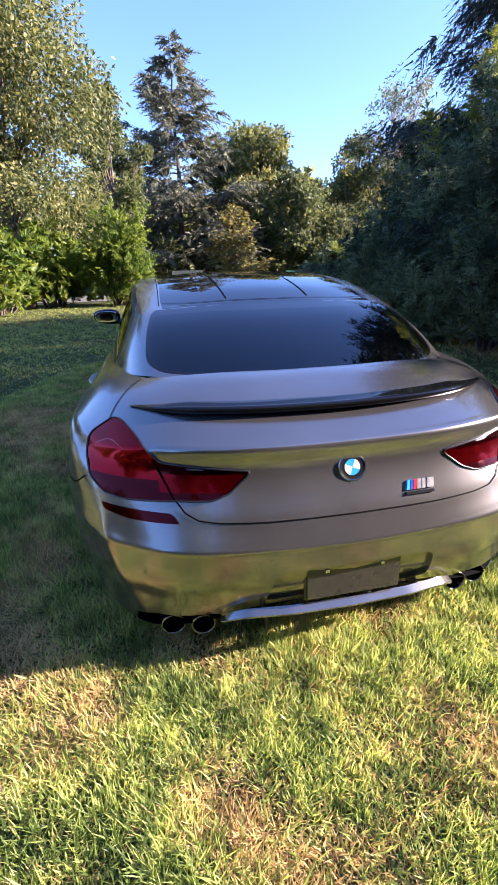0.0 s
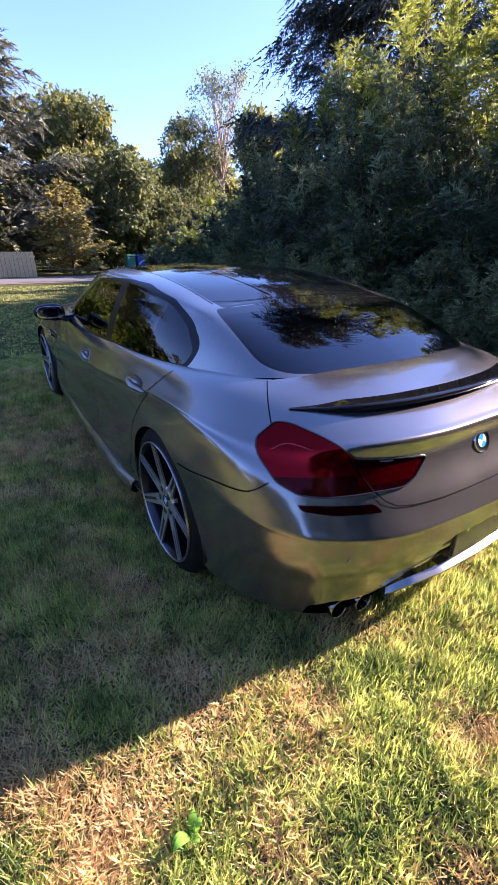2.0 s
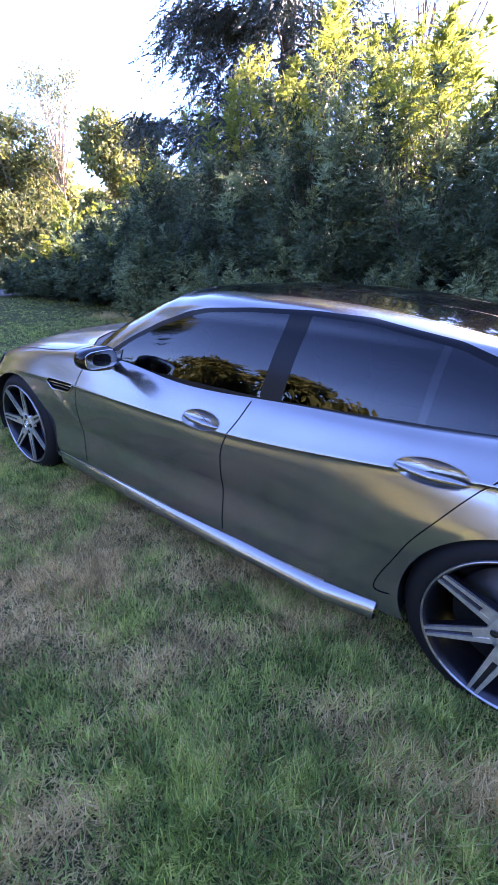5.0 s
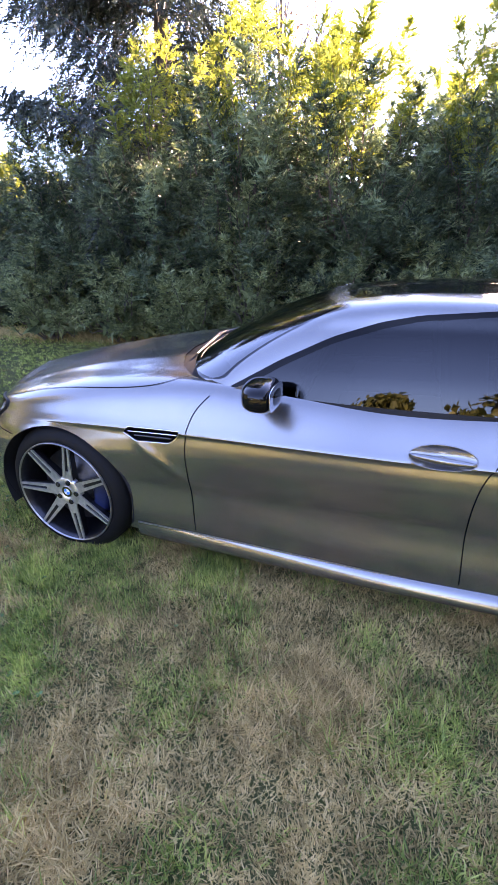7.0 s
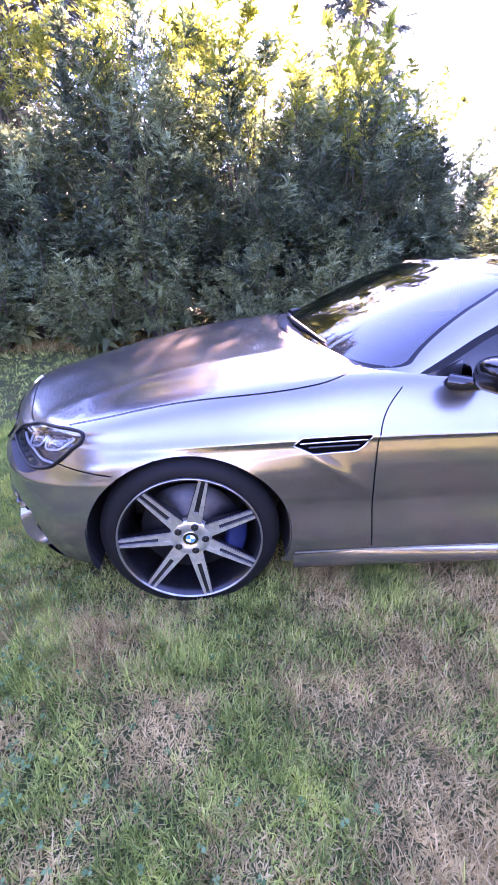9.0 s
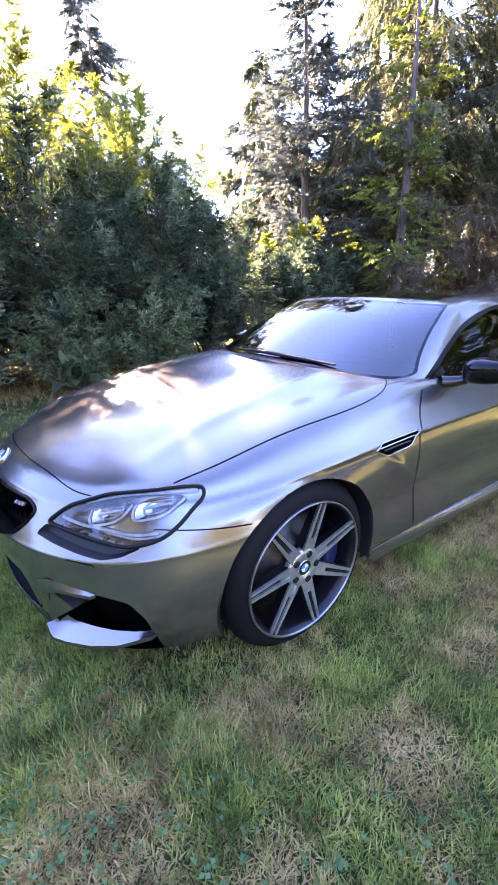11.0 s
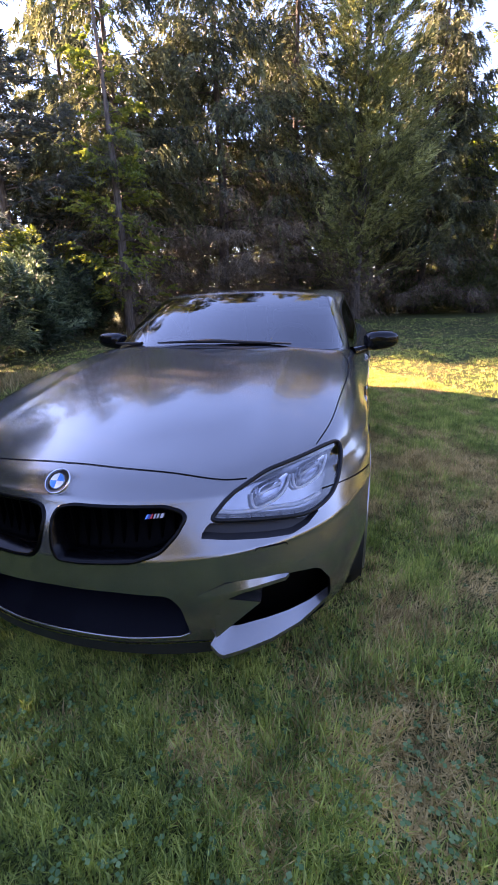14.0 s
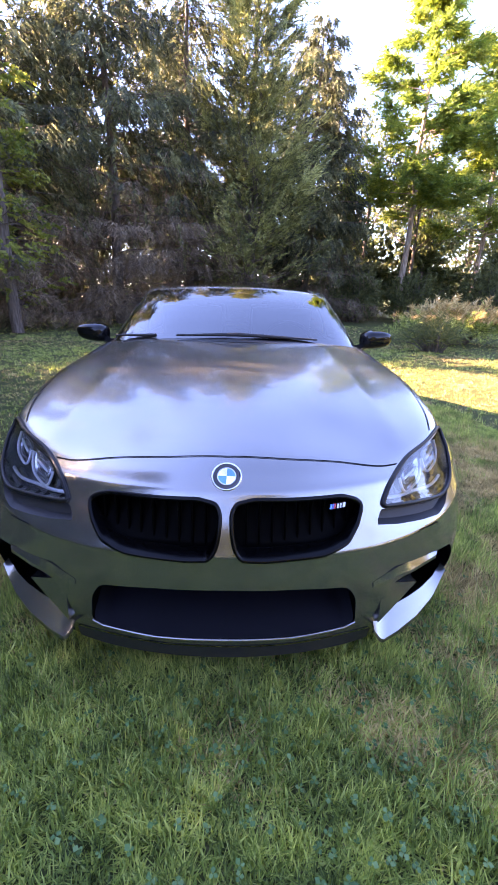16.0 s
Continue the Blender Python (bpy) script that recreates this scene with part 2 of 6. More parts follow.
def mesh_np(name, verts, faces, mats, smooth=False, index=None):
    """A mesh from arrays: faces is one array, or a list of arrays, of corner numbers, each with its own count of corners."""
    me = bpy.data.meshes.new(name)
    lots = faces if isinstance(faces, (list, tuple)) else [faces]
    lots = [np.asarray(f, np.int32) for f in lots if len(f)]
    me.vertices.add(len(verts))
    me.vertices.foreach_set("co", np.asarray(verts, np.float32).ravel())
    loops = np.concatenate([f.ravel() for f in lots])
    counts = np.concatenate([np.full(len(f), f.shape[1], np.int32) for f in lots])
    me.loops.add(len(loops))
    me.loops.foreach_set("vertex_index", loops)
    me.polygons.add(len(counts))
    me.polygons.foreach_set("loop_start", np.concatenate([[0], np.cumsum(counts)[:-1]]).astype(np.int32))
    me.polygons.foreach_set("use_smooth", np.full(len(counts), smooth))
    if index is not None:
        me.polygons.foreach_set("material_index", np.asarray(index, np.int32))
    for m in mats if isinstance(mats, (list, tuple)) else [mats]:
        me.materials.append(m)
    me.update(calc_edges=True)
    me.validate()
    return me


def part_np(name, verts, faces, mats, parent=None, label="", smooth=False, index=None):
    ob = new(name, mesh_np(name, verts, faces, mats, smooth, index))
    if parent is not None:
        ob.parent = parent
    return tagged(ob, label)


def part(name, bm, mat, parent=None, label="", smooth=False):
    me = bpy.data.meshes.new(name)
    for f in bm.faces:
        f.smooth = smooth
    bm.to_mesh(me)
    bm.free()
    me.materials.append(mat)
    ob = new(name, me)
    if parent is not None:
        ob.parent = parent
    return tagged(ob, label)


def box_bm(sx, sy, sz, at=(0, 0, 0), bevel=0.0, turn=None):
    bm = bmesh.new()
    bmesh.ops.create_cube(bm, size=1.0)
    bmesh.ops.scale(bm, vec=(sx, sy, sz), verts=bm.verts)
    if bevel:
        bmesh.ops.bevel(bm, geom=bm.edges[:], offset=bevel, segments=2, affect="EDGES", profile=0.7)
    if turn is not None:
        bmesh.ops.transform(bm, matrix=turn.to_4x4(), verts=bm.verts)
    bmesh.ops.translate(bm, vec=at, verts=bm.verts)
    return bm


def tube(points, radii, sides=8, close=True):
    """Verts and quads of a tube along a polyline."""
    P = np.asarray(points, float)
    R = np.broadcast_to(np.asarray(radii, float), (len(P),))
    T = np.gradient(P, axis=0)
    T /= np.linalg.norm(T, axis=1, keepdims=True) + 1e-12
    ref = np.where(np.abs(T[:, 2:]) < 0.9, [[0, 0, 1.0]], [[1.0, 0, 0]])
    A = np.cross(T, ref)
    A /= np.linalg.norm(A, axis=1, keepdims=True) + 1e-12
    B = np.cross(T, A)
    th = np.linspace(0, 2 * np.pi, sides, endpoint=False)
    V = P[:, None] + R[:, None, None] * (A[:, None] * np.cos(th)[None, :, None] + B[:, None] * np.sin(th)[None, :, None])
    i, j = np.meshgrid(np.arange(len(P) - 1), np.arange(sides), indexing="ij")
    k = (j + 1) % sides
    F = np.stack([i * sides + j, i * sides + k, (i + 1) * sides + k, (i + 1) * sides + j], -1).reshape(-1, 4)
    return V.reshape(-1, 3), F


def join(lots):
    """One array of verts and one of quads out of several."""
    vs, fs, n = [], [], 0
    for v, f in lots:
        vs.append(v), fs.append(np.asarray(f) + n)
        n += len(v)
    return np.concatenate(vs), np.concatenate(fs)


def lathe(profile, sides, axis="x"):
    """Quads of a profile of (radius, offset) turned round the x axis."""
    p = np.asarray(profile, float)
    th = np.linspace(0, 2 * np.pi, sides, endpoint=False)
    V = np.stack([np.repeat(p[:, 1][:, None], sides, 1), p[:, 0][:, None] * np.cos(th), p[:, 0][:, None] * np.sin(th)], -1)
    i, j = np.meshgrid(np.arange(len(p) - 1), np.arange(sides), indexing="ij")
    k = (j + 1) % sides
    F = np.stack([i * sides + j, (i + 1) * sides + j, (i + 1) * sides + k, i * sides + k], -1).reshape(-1, 4)
    return V.reshape(-1, 3), F


def unit(v):
    return v / (np.linalg.norm(v, axis=-1, keepdims=True) + 1e-9)


def leaf_quads(at, way, length, width, curl=0.25):
    """Lens-shaped leaves, one quad each, at the given places along the given ways."""
    n = len(at)
    side = unit(np.cross(way, unit(rng.normal(size=(n, 3)))))
    up = np.cross(side, way)
    length, width = np.asarray(length).reshape(-1, 1), np.asarray(width).reshape(-1, 1)
    mid = at + way * length * 0.45 + up * length * curl * 0.25
    V = np.stack([at, mid + side * width / 2, at + way * length - up * length * curl * 0.3, mid - side * width / 2], 1)
    return V.reshape(-1, 3), np.arange(4 * n).reshape(-1, 4)


def leaf_tris(at, way, length, width):
    """Needles and leaflets, one triangle each."""
    side = unit(np.cross(way, unit(rng.normal(size=at.shape)))) * np.asarray(width).reshape(-1, 1) / 2
    V = np.stack([at - side, at + side, at + way * np.asarray(length).reshape(-1, 1)], 1)
    return V.reshape(-1, 3), np.arange(3 * len(at)).reshape(-1, 3)


# ---- ground ----
def ground_z(x, y):
    return 0.03 + 0.03 * np.clip((np.abs(y) - 1.7) / 0.8, 0, 1) * np.clip((9 - np.hypot(x, y)) / 5, 0, 1) + 0.012 * np.sin(x * 1.3 + 0.4) * np.sin(y * 0.9 + 1.1) * np.clip((np.hypot(x, y) - 2.6) / 2, 0, 1)


def make_ground():
    s = np.linspace(-1, 1, 161)
    a = np.sign(s) * (np.abs(s) ** 4 * 2400 + np.abs(s) * 14)
    X, Y = np.meshgrid(a, a, indexing="ij")
    V = np.stack([X, Y, ground_z(X, Y)], -1).reshape(-1, 3)
    n = len(a)
    i, j = np.meshgrid(np.arange(n - 1), np.arange(n - 1), indexing="ij")
    F = np.stack([i * n + j, (i + 1) * n + j, (i + 1) * n + j + 1, i * n + j + 1], -1).reshape(-1, 4)
    tagged(part_np("ground", V, F, LAWN, smooth=True), "mown lawn with green and dry straw patches", "lawn", kind="structure")


def field(x, y, f, seed):
    """A smooth patchy field between about 0 and 1."""
    v = np.zeros(len(x))
    g = np.random.default_rng(seed)
    for k in range(9):
        a, p, w = g.uniform(0, 2 * np.pi), g.uniform(0, 6.28), f * g.uniform(0.6, 1.9)
        v += np.sin((x * np.cos(a) + y * np.sin(a)) * w + p)
    return 0.5 + v / 9


def make_grass(name, tufts, per, spread, tall, wide, label):
    """Tufts of blades that lean out from their middles; straw-coloured where the lawn has dried out."""
    cx, cy = spread(tufts)
    keep = ~((np.abs(cx) < 0.72) & (np.abs(cy) < 2.0) & (rng.random(len(cx)) < 0.85))
    cx, cy = cx[keep], cy[keep]
    vigour = np.clip(field(cx, cy, 6.0, 3), 0.45, 1) * rng.uniform(0.6, 1.3, len(cx))
    burnt = 0.17 * np.exp(-((cx + 1.9) ** 2 + (cy - 0.7) ** 2) / 2.6) + 0.05 * np.exp(-((cx + 1.4) ** 2 + (cy + 2.8) ** 2) / 0.7) - 0.3 * np.clip(cy - 1.9, 0, 1)
    dry = field(cx, cy, 2.3, 5) * 0.55 + field(cx, cy, 11.0, 6) * 0.45 + rng.normal(0, 0.12, len(cx)) + burnt
    k = np.repeat(np.arange(len(cx)), per)
    n = len(k)
    a = rng.uniform(0, 2 * np.pi, n)
    off = np.abs(rng.normal(0, 0.014, n)) * (1 + wide * 60)
    x, y = cx[k] + np.cos(a) * off, cy[k] + np.sin(a) * off
    straw = dry[k] + rng.normal(0, 0.08, n) > 0.57
    h = tall * (0.3 + 1.2 * vigour[k]) * rng.uniform(0.5, 1.35, n) * np.where(straw, 0.8, 1.0)
    lean = np.minimum(np.abs(rng.normal(0.75, 0.4, n)) + np.where(straw, 0.35, 0.0), 1.42)
    a = a + rng.normal(0, 0.6, n)
    b = a + rng.normal(np.pi / 2, 0.4, n)
    base = np.stack([x, y, ground_z(x, y) - 0.004], -1)
    side = np.stack([np.cos(b), np.sin(b), np.zeros(n)], -1) * (wide * rng.uniform(0.5, 1.5, n))[:, None]
    out = np.stack([np.cos(a), np.sin(a), np.zeros(n)], -1)
    top = base + out * (h * np.sin(lean))[:, None] + np.array([0, 0, 1.0]) * (h * np.cos(lean))[:, None]
    V = np.stack([base - side / 2, base + side / 2, top], 1).reshape(-1, 3)
    tagged(part_np(name, V, np.arange(len(V)).reshape(-1, 3), [L_GRASS, L_DRY], index=straw.astype(int)), label, "grass", kind="stuff")


def near_lawn(n):
    """The lawn between the car and the way round its left side."""
    a = np.radians(-52 - 262 * rng.uniform(0, 1, n))
    r = np.sqrt(rng.uniform(0.085, 1, n))
    return np.cos(a) * 2.5 * r, np.sin(a) * 3.5 * r


def wide_lawn(n):
    near = rng.random(n) < 0.5
    return np.where(near, rng.uniform(-5.5, 5.5, n), rng.uniform(-11, 7, n)), np.where(near, rng.uniform(-8, 9, n), rng.uniform(-15, 17, n))


make_ground()

# ---- the car: lofted surfaces ----
def cubic(t, P, s):
    """A smooth curve through the rows of P at t, read at s (natural cubic spline)."""
    t, P = np.asarray(t, float), np.asarray(P, float)
    n, h = len(t), np.diff(t)
    A, R = np.zeros((n, n)), np.zeros(P.shape)
    A[0, 0] = A[-1, -1] = 1
    for i in range(1, n - 1):
        A[i, i - 1 : i + 2] = h[i - 1], 2 * (h[i - 1] + h[i]), h[i]
        R[i] = 6 * ((P[i + 1] - P[i]) / h[i] - (P[i] - P[i - 1]) / h[i - 1])
    M = np.linalg.solve(A, R.reshape(n, -1)).reshape(P.shape)
    k = np.clip(np.searchsorted(t, s) - 1, 0, n - 2)
    e = (slice(None),) + (None,) * (P.ndim - 1)
    hk, a, b = h[k][e], (t[k + 1] - s)[e], (s - t[k])[e]
    return (M[k] * a**3 + M[k + 1] * b**3) / (6 * hk) + (P[k] / hk - M[k] * hk / 6) * a + (P[k + 1] / hk - M[k + 1] * hk / 6) * b


def hermite(t, P, s, axis=1):
    """The same, but local: each stretch sees its neighbours alone."""
    t, P = np.asarray(t, float), np.moveaxis(np.asarray(P, float), axis, 0)
    h = np.diff(t)
    D = np.diff(P, axis=0) / h[:, None, None]
    m = np.empty_like(P)
    m[0], m[-1] = D[0], D[-1]
    m[1:-1] = (D[:-1] * h[1:, None, None] + D[1:] * h[:-1, None, None]) / (h[1:] + h[:-1])[:, None, None]
    k = np.clip(np.searchsorted(t, s) - 1, 0, len(t) - 2)
    u = ((s - t[k]) / h[k])[:, None, None]
    hk = h[k][:, None, None]
    out = P[k] * (2 * u**3 - 3 * u**2 + 1) + hk * m[k] * (u**3 - 2 * u**2 + u) + P[k + 1] * (3 * u**2 - 2 * u**3) + hk * m[k + 1] * (u**3 - u**2)
    return np.moveaxis(out, 0, axis)


def loft(rails, nu, nv, top_closed=True):
    """A half surface from rails that run from the rear's middle round to the front's middle, lowest first, the last one on x = 0."""
    N = np.moveaxis(np.array([np.reshape(r, (-1, 3)) for r in rails], float), 0, 1)     # column, rail, xyz
    flip = np.array([-1.0, 1, 1])
    N = np.concatenate([N[2:0:-1] * flip, N, N[-2:-4:-1] * flip])
    if top_closed:
        N = np.concatenate([N, N[:, -2:-4:-1] * flip], 1)
    mean = N[:, : len(rails) - 1].mean(1)
    tu = np.concatenate([[0], np.cumsum(np.linalg.norm(np.diff(mean, axis=0), axis=1))])
    tv = np.concatenate([[0], np.cumsum(np.linalg.norm(np.diff(N, axis=1), axis=2).mean(0))])
    su = np.linspace(tu[2], tu[-3], nu)
    sv = np.linspace(tv[0], tv[len(rails) - 1], nv)
    G = hermite(tv, cubic(tu, N, su), sv)
    G[0, :, 0] = G[-1, :, 0] = 0
    if top_closed:
        G[:, -1, 0] = 0
    return G


def inside(poly, p):
    """Whether 2D points lie in a polygon."""
    poly = np.asarray(poly, float)
    a, b = poly, np.roll(poly, -1, 0)
    x, y = p[..., 0, None], p[..., 1, None]
    cross = ((a[:, 1] > y) != (b[:, 1] > y)) & (x < (b[:, 0] - a[:, 0]) * (y - a[:, 1]) / (b[:, 1] - a[:, 1] + 1e-12) + a[:, 0])
    return cross.sum(-1) % 2 == 1


def nearest(poly, p):
    poly = np.asarray(poly, float)
    a, d = poly, np.roll(poly, -1, 0) - poly
    w = np.clip(((p[:, None] - a) * d).sum(-1) / ((d**2).sum(-1) + 1e-12), 0, 1)
    q = a + w[..., None] * d
    k = ((q - p[:, None]) ** 2).sum(-1).argmin(1)
    return q[np.arange(len(p)), k]


def rounded(poly, r=0.02, steps=5):
    """A polygon with its corners rounded."""
    P, out = np.asarray(poly, float), []
    for i in range(len(P)):
        a, b, c = P[i - 1], P[i], P[(i + 1) % len(P)]
        ra, rc = min(r, np.linalg.norm(a - b) * 0.45), min(r, np.linalg.norm(c - b) * 0.45)
        s, e = b + (a - b) / np.linalg.norm(a - b) * ra, b + (c - b) / np.linalg.norm(c - b) * rc
        for t in np.linspace(0, 1, steps):
            out.append((1 - t) ** 2 * s + 2 * t * (1 - t) * b + t**2 * e)
    return np.array(out)


AX = {"side": (1, 2), "front": (0, 2), "top": (0, 1)}


class Shell:
    """A half surface on a fine grid, from which outlines are cut."""

    def __init__(self, grid):
        self.G = grid.copy()
        self.nu, self.nv = grid.shape[:2]
        self.label = np.zeros((self.nu - 1, self.nv - 1), int)
        self.names = ["body"]
        self.fixed = np.zeros((self.nu, self.nv), bool)

    def mid(self):
        G = self.G
        return (G[:-1, :-1] + G[1:, :-1] + G[1:, 1:] + G[:-1, 1:]) / 4

    def cut(self, name, view, poly, where=lambda c: c[..., 0] > -9, only=("body",)):
        ax = list(AX[view])
        c = self.mid()
        able = where(c) & np.isin(self.label, [self.names.index(o) for o in only])
        hit = inside(poly, c[..., ax]) & able
        if name not in self.names:
            self.names.append(name)
        self.label[hit] = self.names.index(name)
        pad = np.pad(hit, 1)
        n_in = pad[:-1, :-1].astype(int) + pad[1:, :-1] + pad[:-1, 1:] + pad[1:, 1:]
        pa = np.pad(able | hit, 1)
        n_able = pa[:-1, :-1].astype(int) + pa[1:, :-1] + pa[:-1, 1:] + pa[1:, 1:]
        i, j = np.nonzero((n_in > 0) & (n_in < n_able) & ~self.fixed)
        G = self.G
        i0, i1, j0, j1 = np.maximum(i - 1, 0), np.minimum(i + 1, self.nu - 1), np.maximum(j - 1, 0), np.minimum(j + 1, self.nv - 1)
        du, dv = (G[i1, j] - G[i0, j]) / (i1 - i0)[:, None], (G[i, j1] - G[i, j0]) / (j1 - j0)[:, None]
        want = nearest(poly, G[i, j][:, ax]) - G[i, j][:, ax]
        J = np.stack([du[:, ax], dv[:, ax]], -1)
        det = J[:, 0, 0] * J[:, 1, 1] - J[:, 0, 1] * J[:, 1, 0]
        det = np.where(np.abs(det) < 1e-9, 1e9, det)
        a = np.clip((J[:, 1, 1] * want[:, 0] - J[:, 0, 1] * want[:, 1]) / det, -0.75, 0.75)
        b = np.clip((J[:, 0, 0] * want[:, 1] - J[:, 1, 0] * want[:, 0]) / det, -0.75, 0.75)
        new_at = G[i, j] + a[:, None] * du + b[:, None] * dv
        mid = (i == 0) | (i == self.nu - 1)
        new_at[mid, 0] = G[i, j][mid, 0]
        self.G[i, j] = new_at
        self.fixed[i, j] = True
        return self

    def faces(self, name):
        i, j = np.nonzero(self.label == self.names.index(name))
        n = self.nv
        F = np.stack([i * n + j, i * n + j + 1, (i + 1) * n + j + 1, (i + 1) * n + j], -1)
        used, F = np.unique(F, return_inverse=True)
        return self.G.reshape(-1, 3)[used], F.reshape(-1, 4)

    def normals(self):
        du, dv = np.gradient(self.G, axis=0), np.gradient(self.G, axis=1)
        return unit(np.cross(dv, du))


def outward(V, F):
    """Smoothed normals of a piece, turned away from the car's middle line."""
    n = np.cross(V[F[:, 1]] - V[F[:, 0]], V[F[:, 3]] - V[F[:, 0]])
    N = np.zeros_like(V)
    for k in range(4):
        np.add.at(N, F[:, k], n)
    return unit(N)


def rim_edges(F):
    """The free edges of a piece, as pairs of corners."""
    E = np.concatenate([F[:, [k, (k + 1) % F.shape[1]]] for k in range(F.shape[1])])
    key = np.sort(E, 1)
    _, first, count = np.unique(key, axis=0, return_index=True, return_counts=True)
    return E[first[count == 1]]


def both(V, F):
    """A left-hand piece and its mirror image, welded into one."""
    L, Rr = V * np.array([-1.0, 1, 1]), V
    return np.concatenate([L, Rr]), np.concatenate([F[:, ::-1], F + len(V)])


def weld(V, F, eps=1e-4):
    key = np.round(V / eps).astype(np.int64)
    _, first, inv = np.unique(key, axis=0, return_index=True, return_inverse=True)
    F = inv.reshape(-1)[F]
    return V[first], F


def orient(V, F):
    """Faces that look away from the middle of the car."""
    n = np.cross(V[F[:, 1]] - V[F[:, 0]], V[F[:, 2]] - V[F[:, 0]])
    c = V[F].mean(1) - np.array([0, V[:, 1].mean() * 0.8, 0.5])
    return F if (n * c).sum() > 0 else F[:, ::-1]


def sided(name, V, F, mat, parent, label="", smooth=True):
    """The piece on the car's left and its mirror on the right, as two parts."""
    a = part_np(name, V * np.array([-1.0, 1, 1]), F[:, ::-1], mat, parent, label, smooth)
    b = part_np(name, V, F, mat, parent, label, smooth)
    return a, b


def hollow(V, F, push, floor=True):
    """A recess behind an outline: its walls, and its floor pushed in."""
    E = rim_edges(F)
    n = len(V)
    W = np.stack([E[:, 1], E[:, 0], E[:, 0] + n, E[:, 1] + n], -1)
    return np.concatenate([V, V + push]), np.concatenate([W, F + n]) if floor else W


# rails of the lower body: x, y, z from the rear's middle round the side to the front's middle
R0 = [0, -2.30, .235, .3, -2.30, .23, .59, -2.265, .19, .745, -2.13, .182, .85, -1.92, .19, .87, -1.48, .21, .895, -1.0, .20, .89, -.4, .19, .885, .2, .18, .875, .75, .18, .865, 1.1, .19, .865, 1.486, .20, .85, 1.8, .21, .74, 2.05, .20, .56, 2.21, .185, .32, 2.31, .18, 0, 2.35, .18]
R1 = [0, -2.385, .345, .3, -2.375, .345, .56, -2.325, .34, .755, -2.17, .34, .872, -1.93, .34, .893, -1.48, .32, .898, -1.0, .30, .881, -.4, .29, .876, .2, .29, .872, .75, .29, .88, 1.1, .30, .895, 1.486, .33, .885, 1.8, .33, .78, 2.07, .32, .59, 2.24, .31, .33, 2.34, .31, 0, 2.38, .31]
R2 = [0, -2.418, .44, .3, -2.408, .44, .57, -2.355, .44, .775, -2.19, .45, .885, -1.93, .46, .912, -1.48, .49, .895, -1.0, .45, .868, -.4, .44, .862, .2, .44, .859, .75, .44, .872, 1.1, .45, .92, 1.486, .47, .90, 1.8, .47, .79, 2.06, .45, .60, 2.235, .45, .335, 2.355, .45, 0, 2.40, .45]
R3 = [0, -2.43, .54, .3, -2.42, .547, .57, -2.36, .55, .785, -2.185, .56, .885, -1.92, .61, .910, -1.48, .645, .893, -1.0, .615, .887, -.4, .605, .883, .2, .60, .876, .75, .605, .886, 1.1, .605, .915, 1.486, .61, .893, 1.75, .60, .778, 2.035, .57, .59, 2.225, .553, .338, 2.352, .553, 0, 2.40, .56]
RC = [0, -2.39, .612, .3, -2.382, .614, .565, -2.305, .645, .765, -2.15, .68, .856, -1.92, .755, .860, -1.48, .780, .872, -1.0, .745, .881, -.4, .70, .876, .2, .695, .866, .75, .70, .868, 1.1, .695, .885, 1.486, .69, .865, 1.78, .655, .745, 2.02, .62, .56, 2.19, .61, .325, 2.315, .62, 0, 2.375, .63]
R4 = [0, -2.322, .810, .3, -2.315, .815, .56, -2.235, .810, .725, -2.09, .79, .825, -1.9, .80, .862, -1.48, .80, .878, -1.0, .765, .887, -.4, .72, .882, .2, .715, .872, .75, .72, .87, 1.1, .722, .872, 1.486, .722, .82, 1.8, .71, .705, 2.0, .695, .535, 2.145, .69, .31, 2.265, .70, 0, 2.33, .712]
R5 = [0, -2.17, .885, .3, -2.155, .885, .54, -2.08, .88, .67, -1.97, .875, .755, -1.8, .875, .79, -1.45, .875, .81, -1.0, .862, .80, -.4, .852, .79, .2, .856, .785, .75, .885, .785, 1.1, .87, .785, 1.486, .838, .755, 1.8, .782, .64, 1.985, .752, .48, 2.105, .738, .28, 2.205, .752, 0, 2.26, .768]
R6 = [0, -2.05, .925, .28, -2.04, .925, .5, -1.95, .925, .6, -1.85, .92, .66, -1.7, .92, .70, -1.4, .91, .72, -1.0, .89, .72, -.4, .87, .71, .2, .87, .66, .80, .93, .60, 1.1, .925, .56, 1.486, .885, .50, 1.75, .845, .42, 1.9, .82, .32, 1.98, .81, .2, 2.05, .81, 0, 2.1, .82]
R7 = [0, -1.9, .94, 0, -1.87, .94, 0, -1.8, .94, 0, -1.7, .935, 0, -1.6, .93, 0, -1.4, .92, 0, -1.0, .89, 0, -.4, .87, 0, .2, .87, 0, .9, .955, 0, 1.1, .95, 0, 1.4, .925, 0, 1.6, .905, 0, 1.72, .89, 0, 1.8, .88, 0, 1.87, .87, 0, 1.95, .855]


def between(a, b, w):
    return [p + (q - p) * w for p, q in zip(a, b)]


def crease(a, b, w, bulge):
    """A helper rail close to a: sharp at the bumpers, halfway and slightly full along the doors."""
    A, B = np.reshape(a, (-1, 3)), np.reshape(b, (-1, 3))
    door = np.array([0, 0, 0, 0, .4, 1, 1, 1, 1, 1, 1, .4, 0, 0, 0, 0, 0])[:, None]
    return A + (B - A) * (w + (0.5 - w) * door) + door * np.array([bulge, 0, 0])



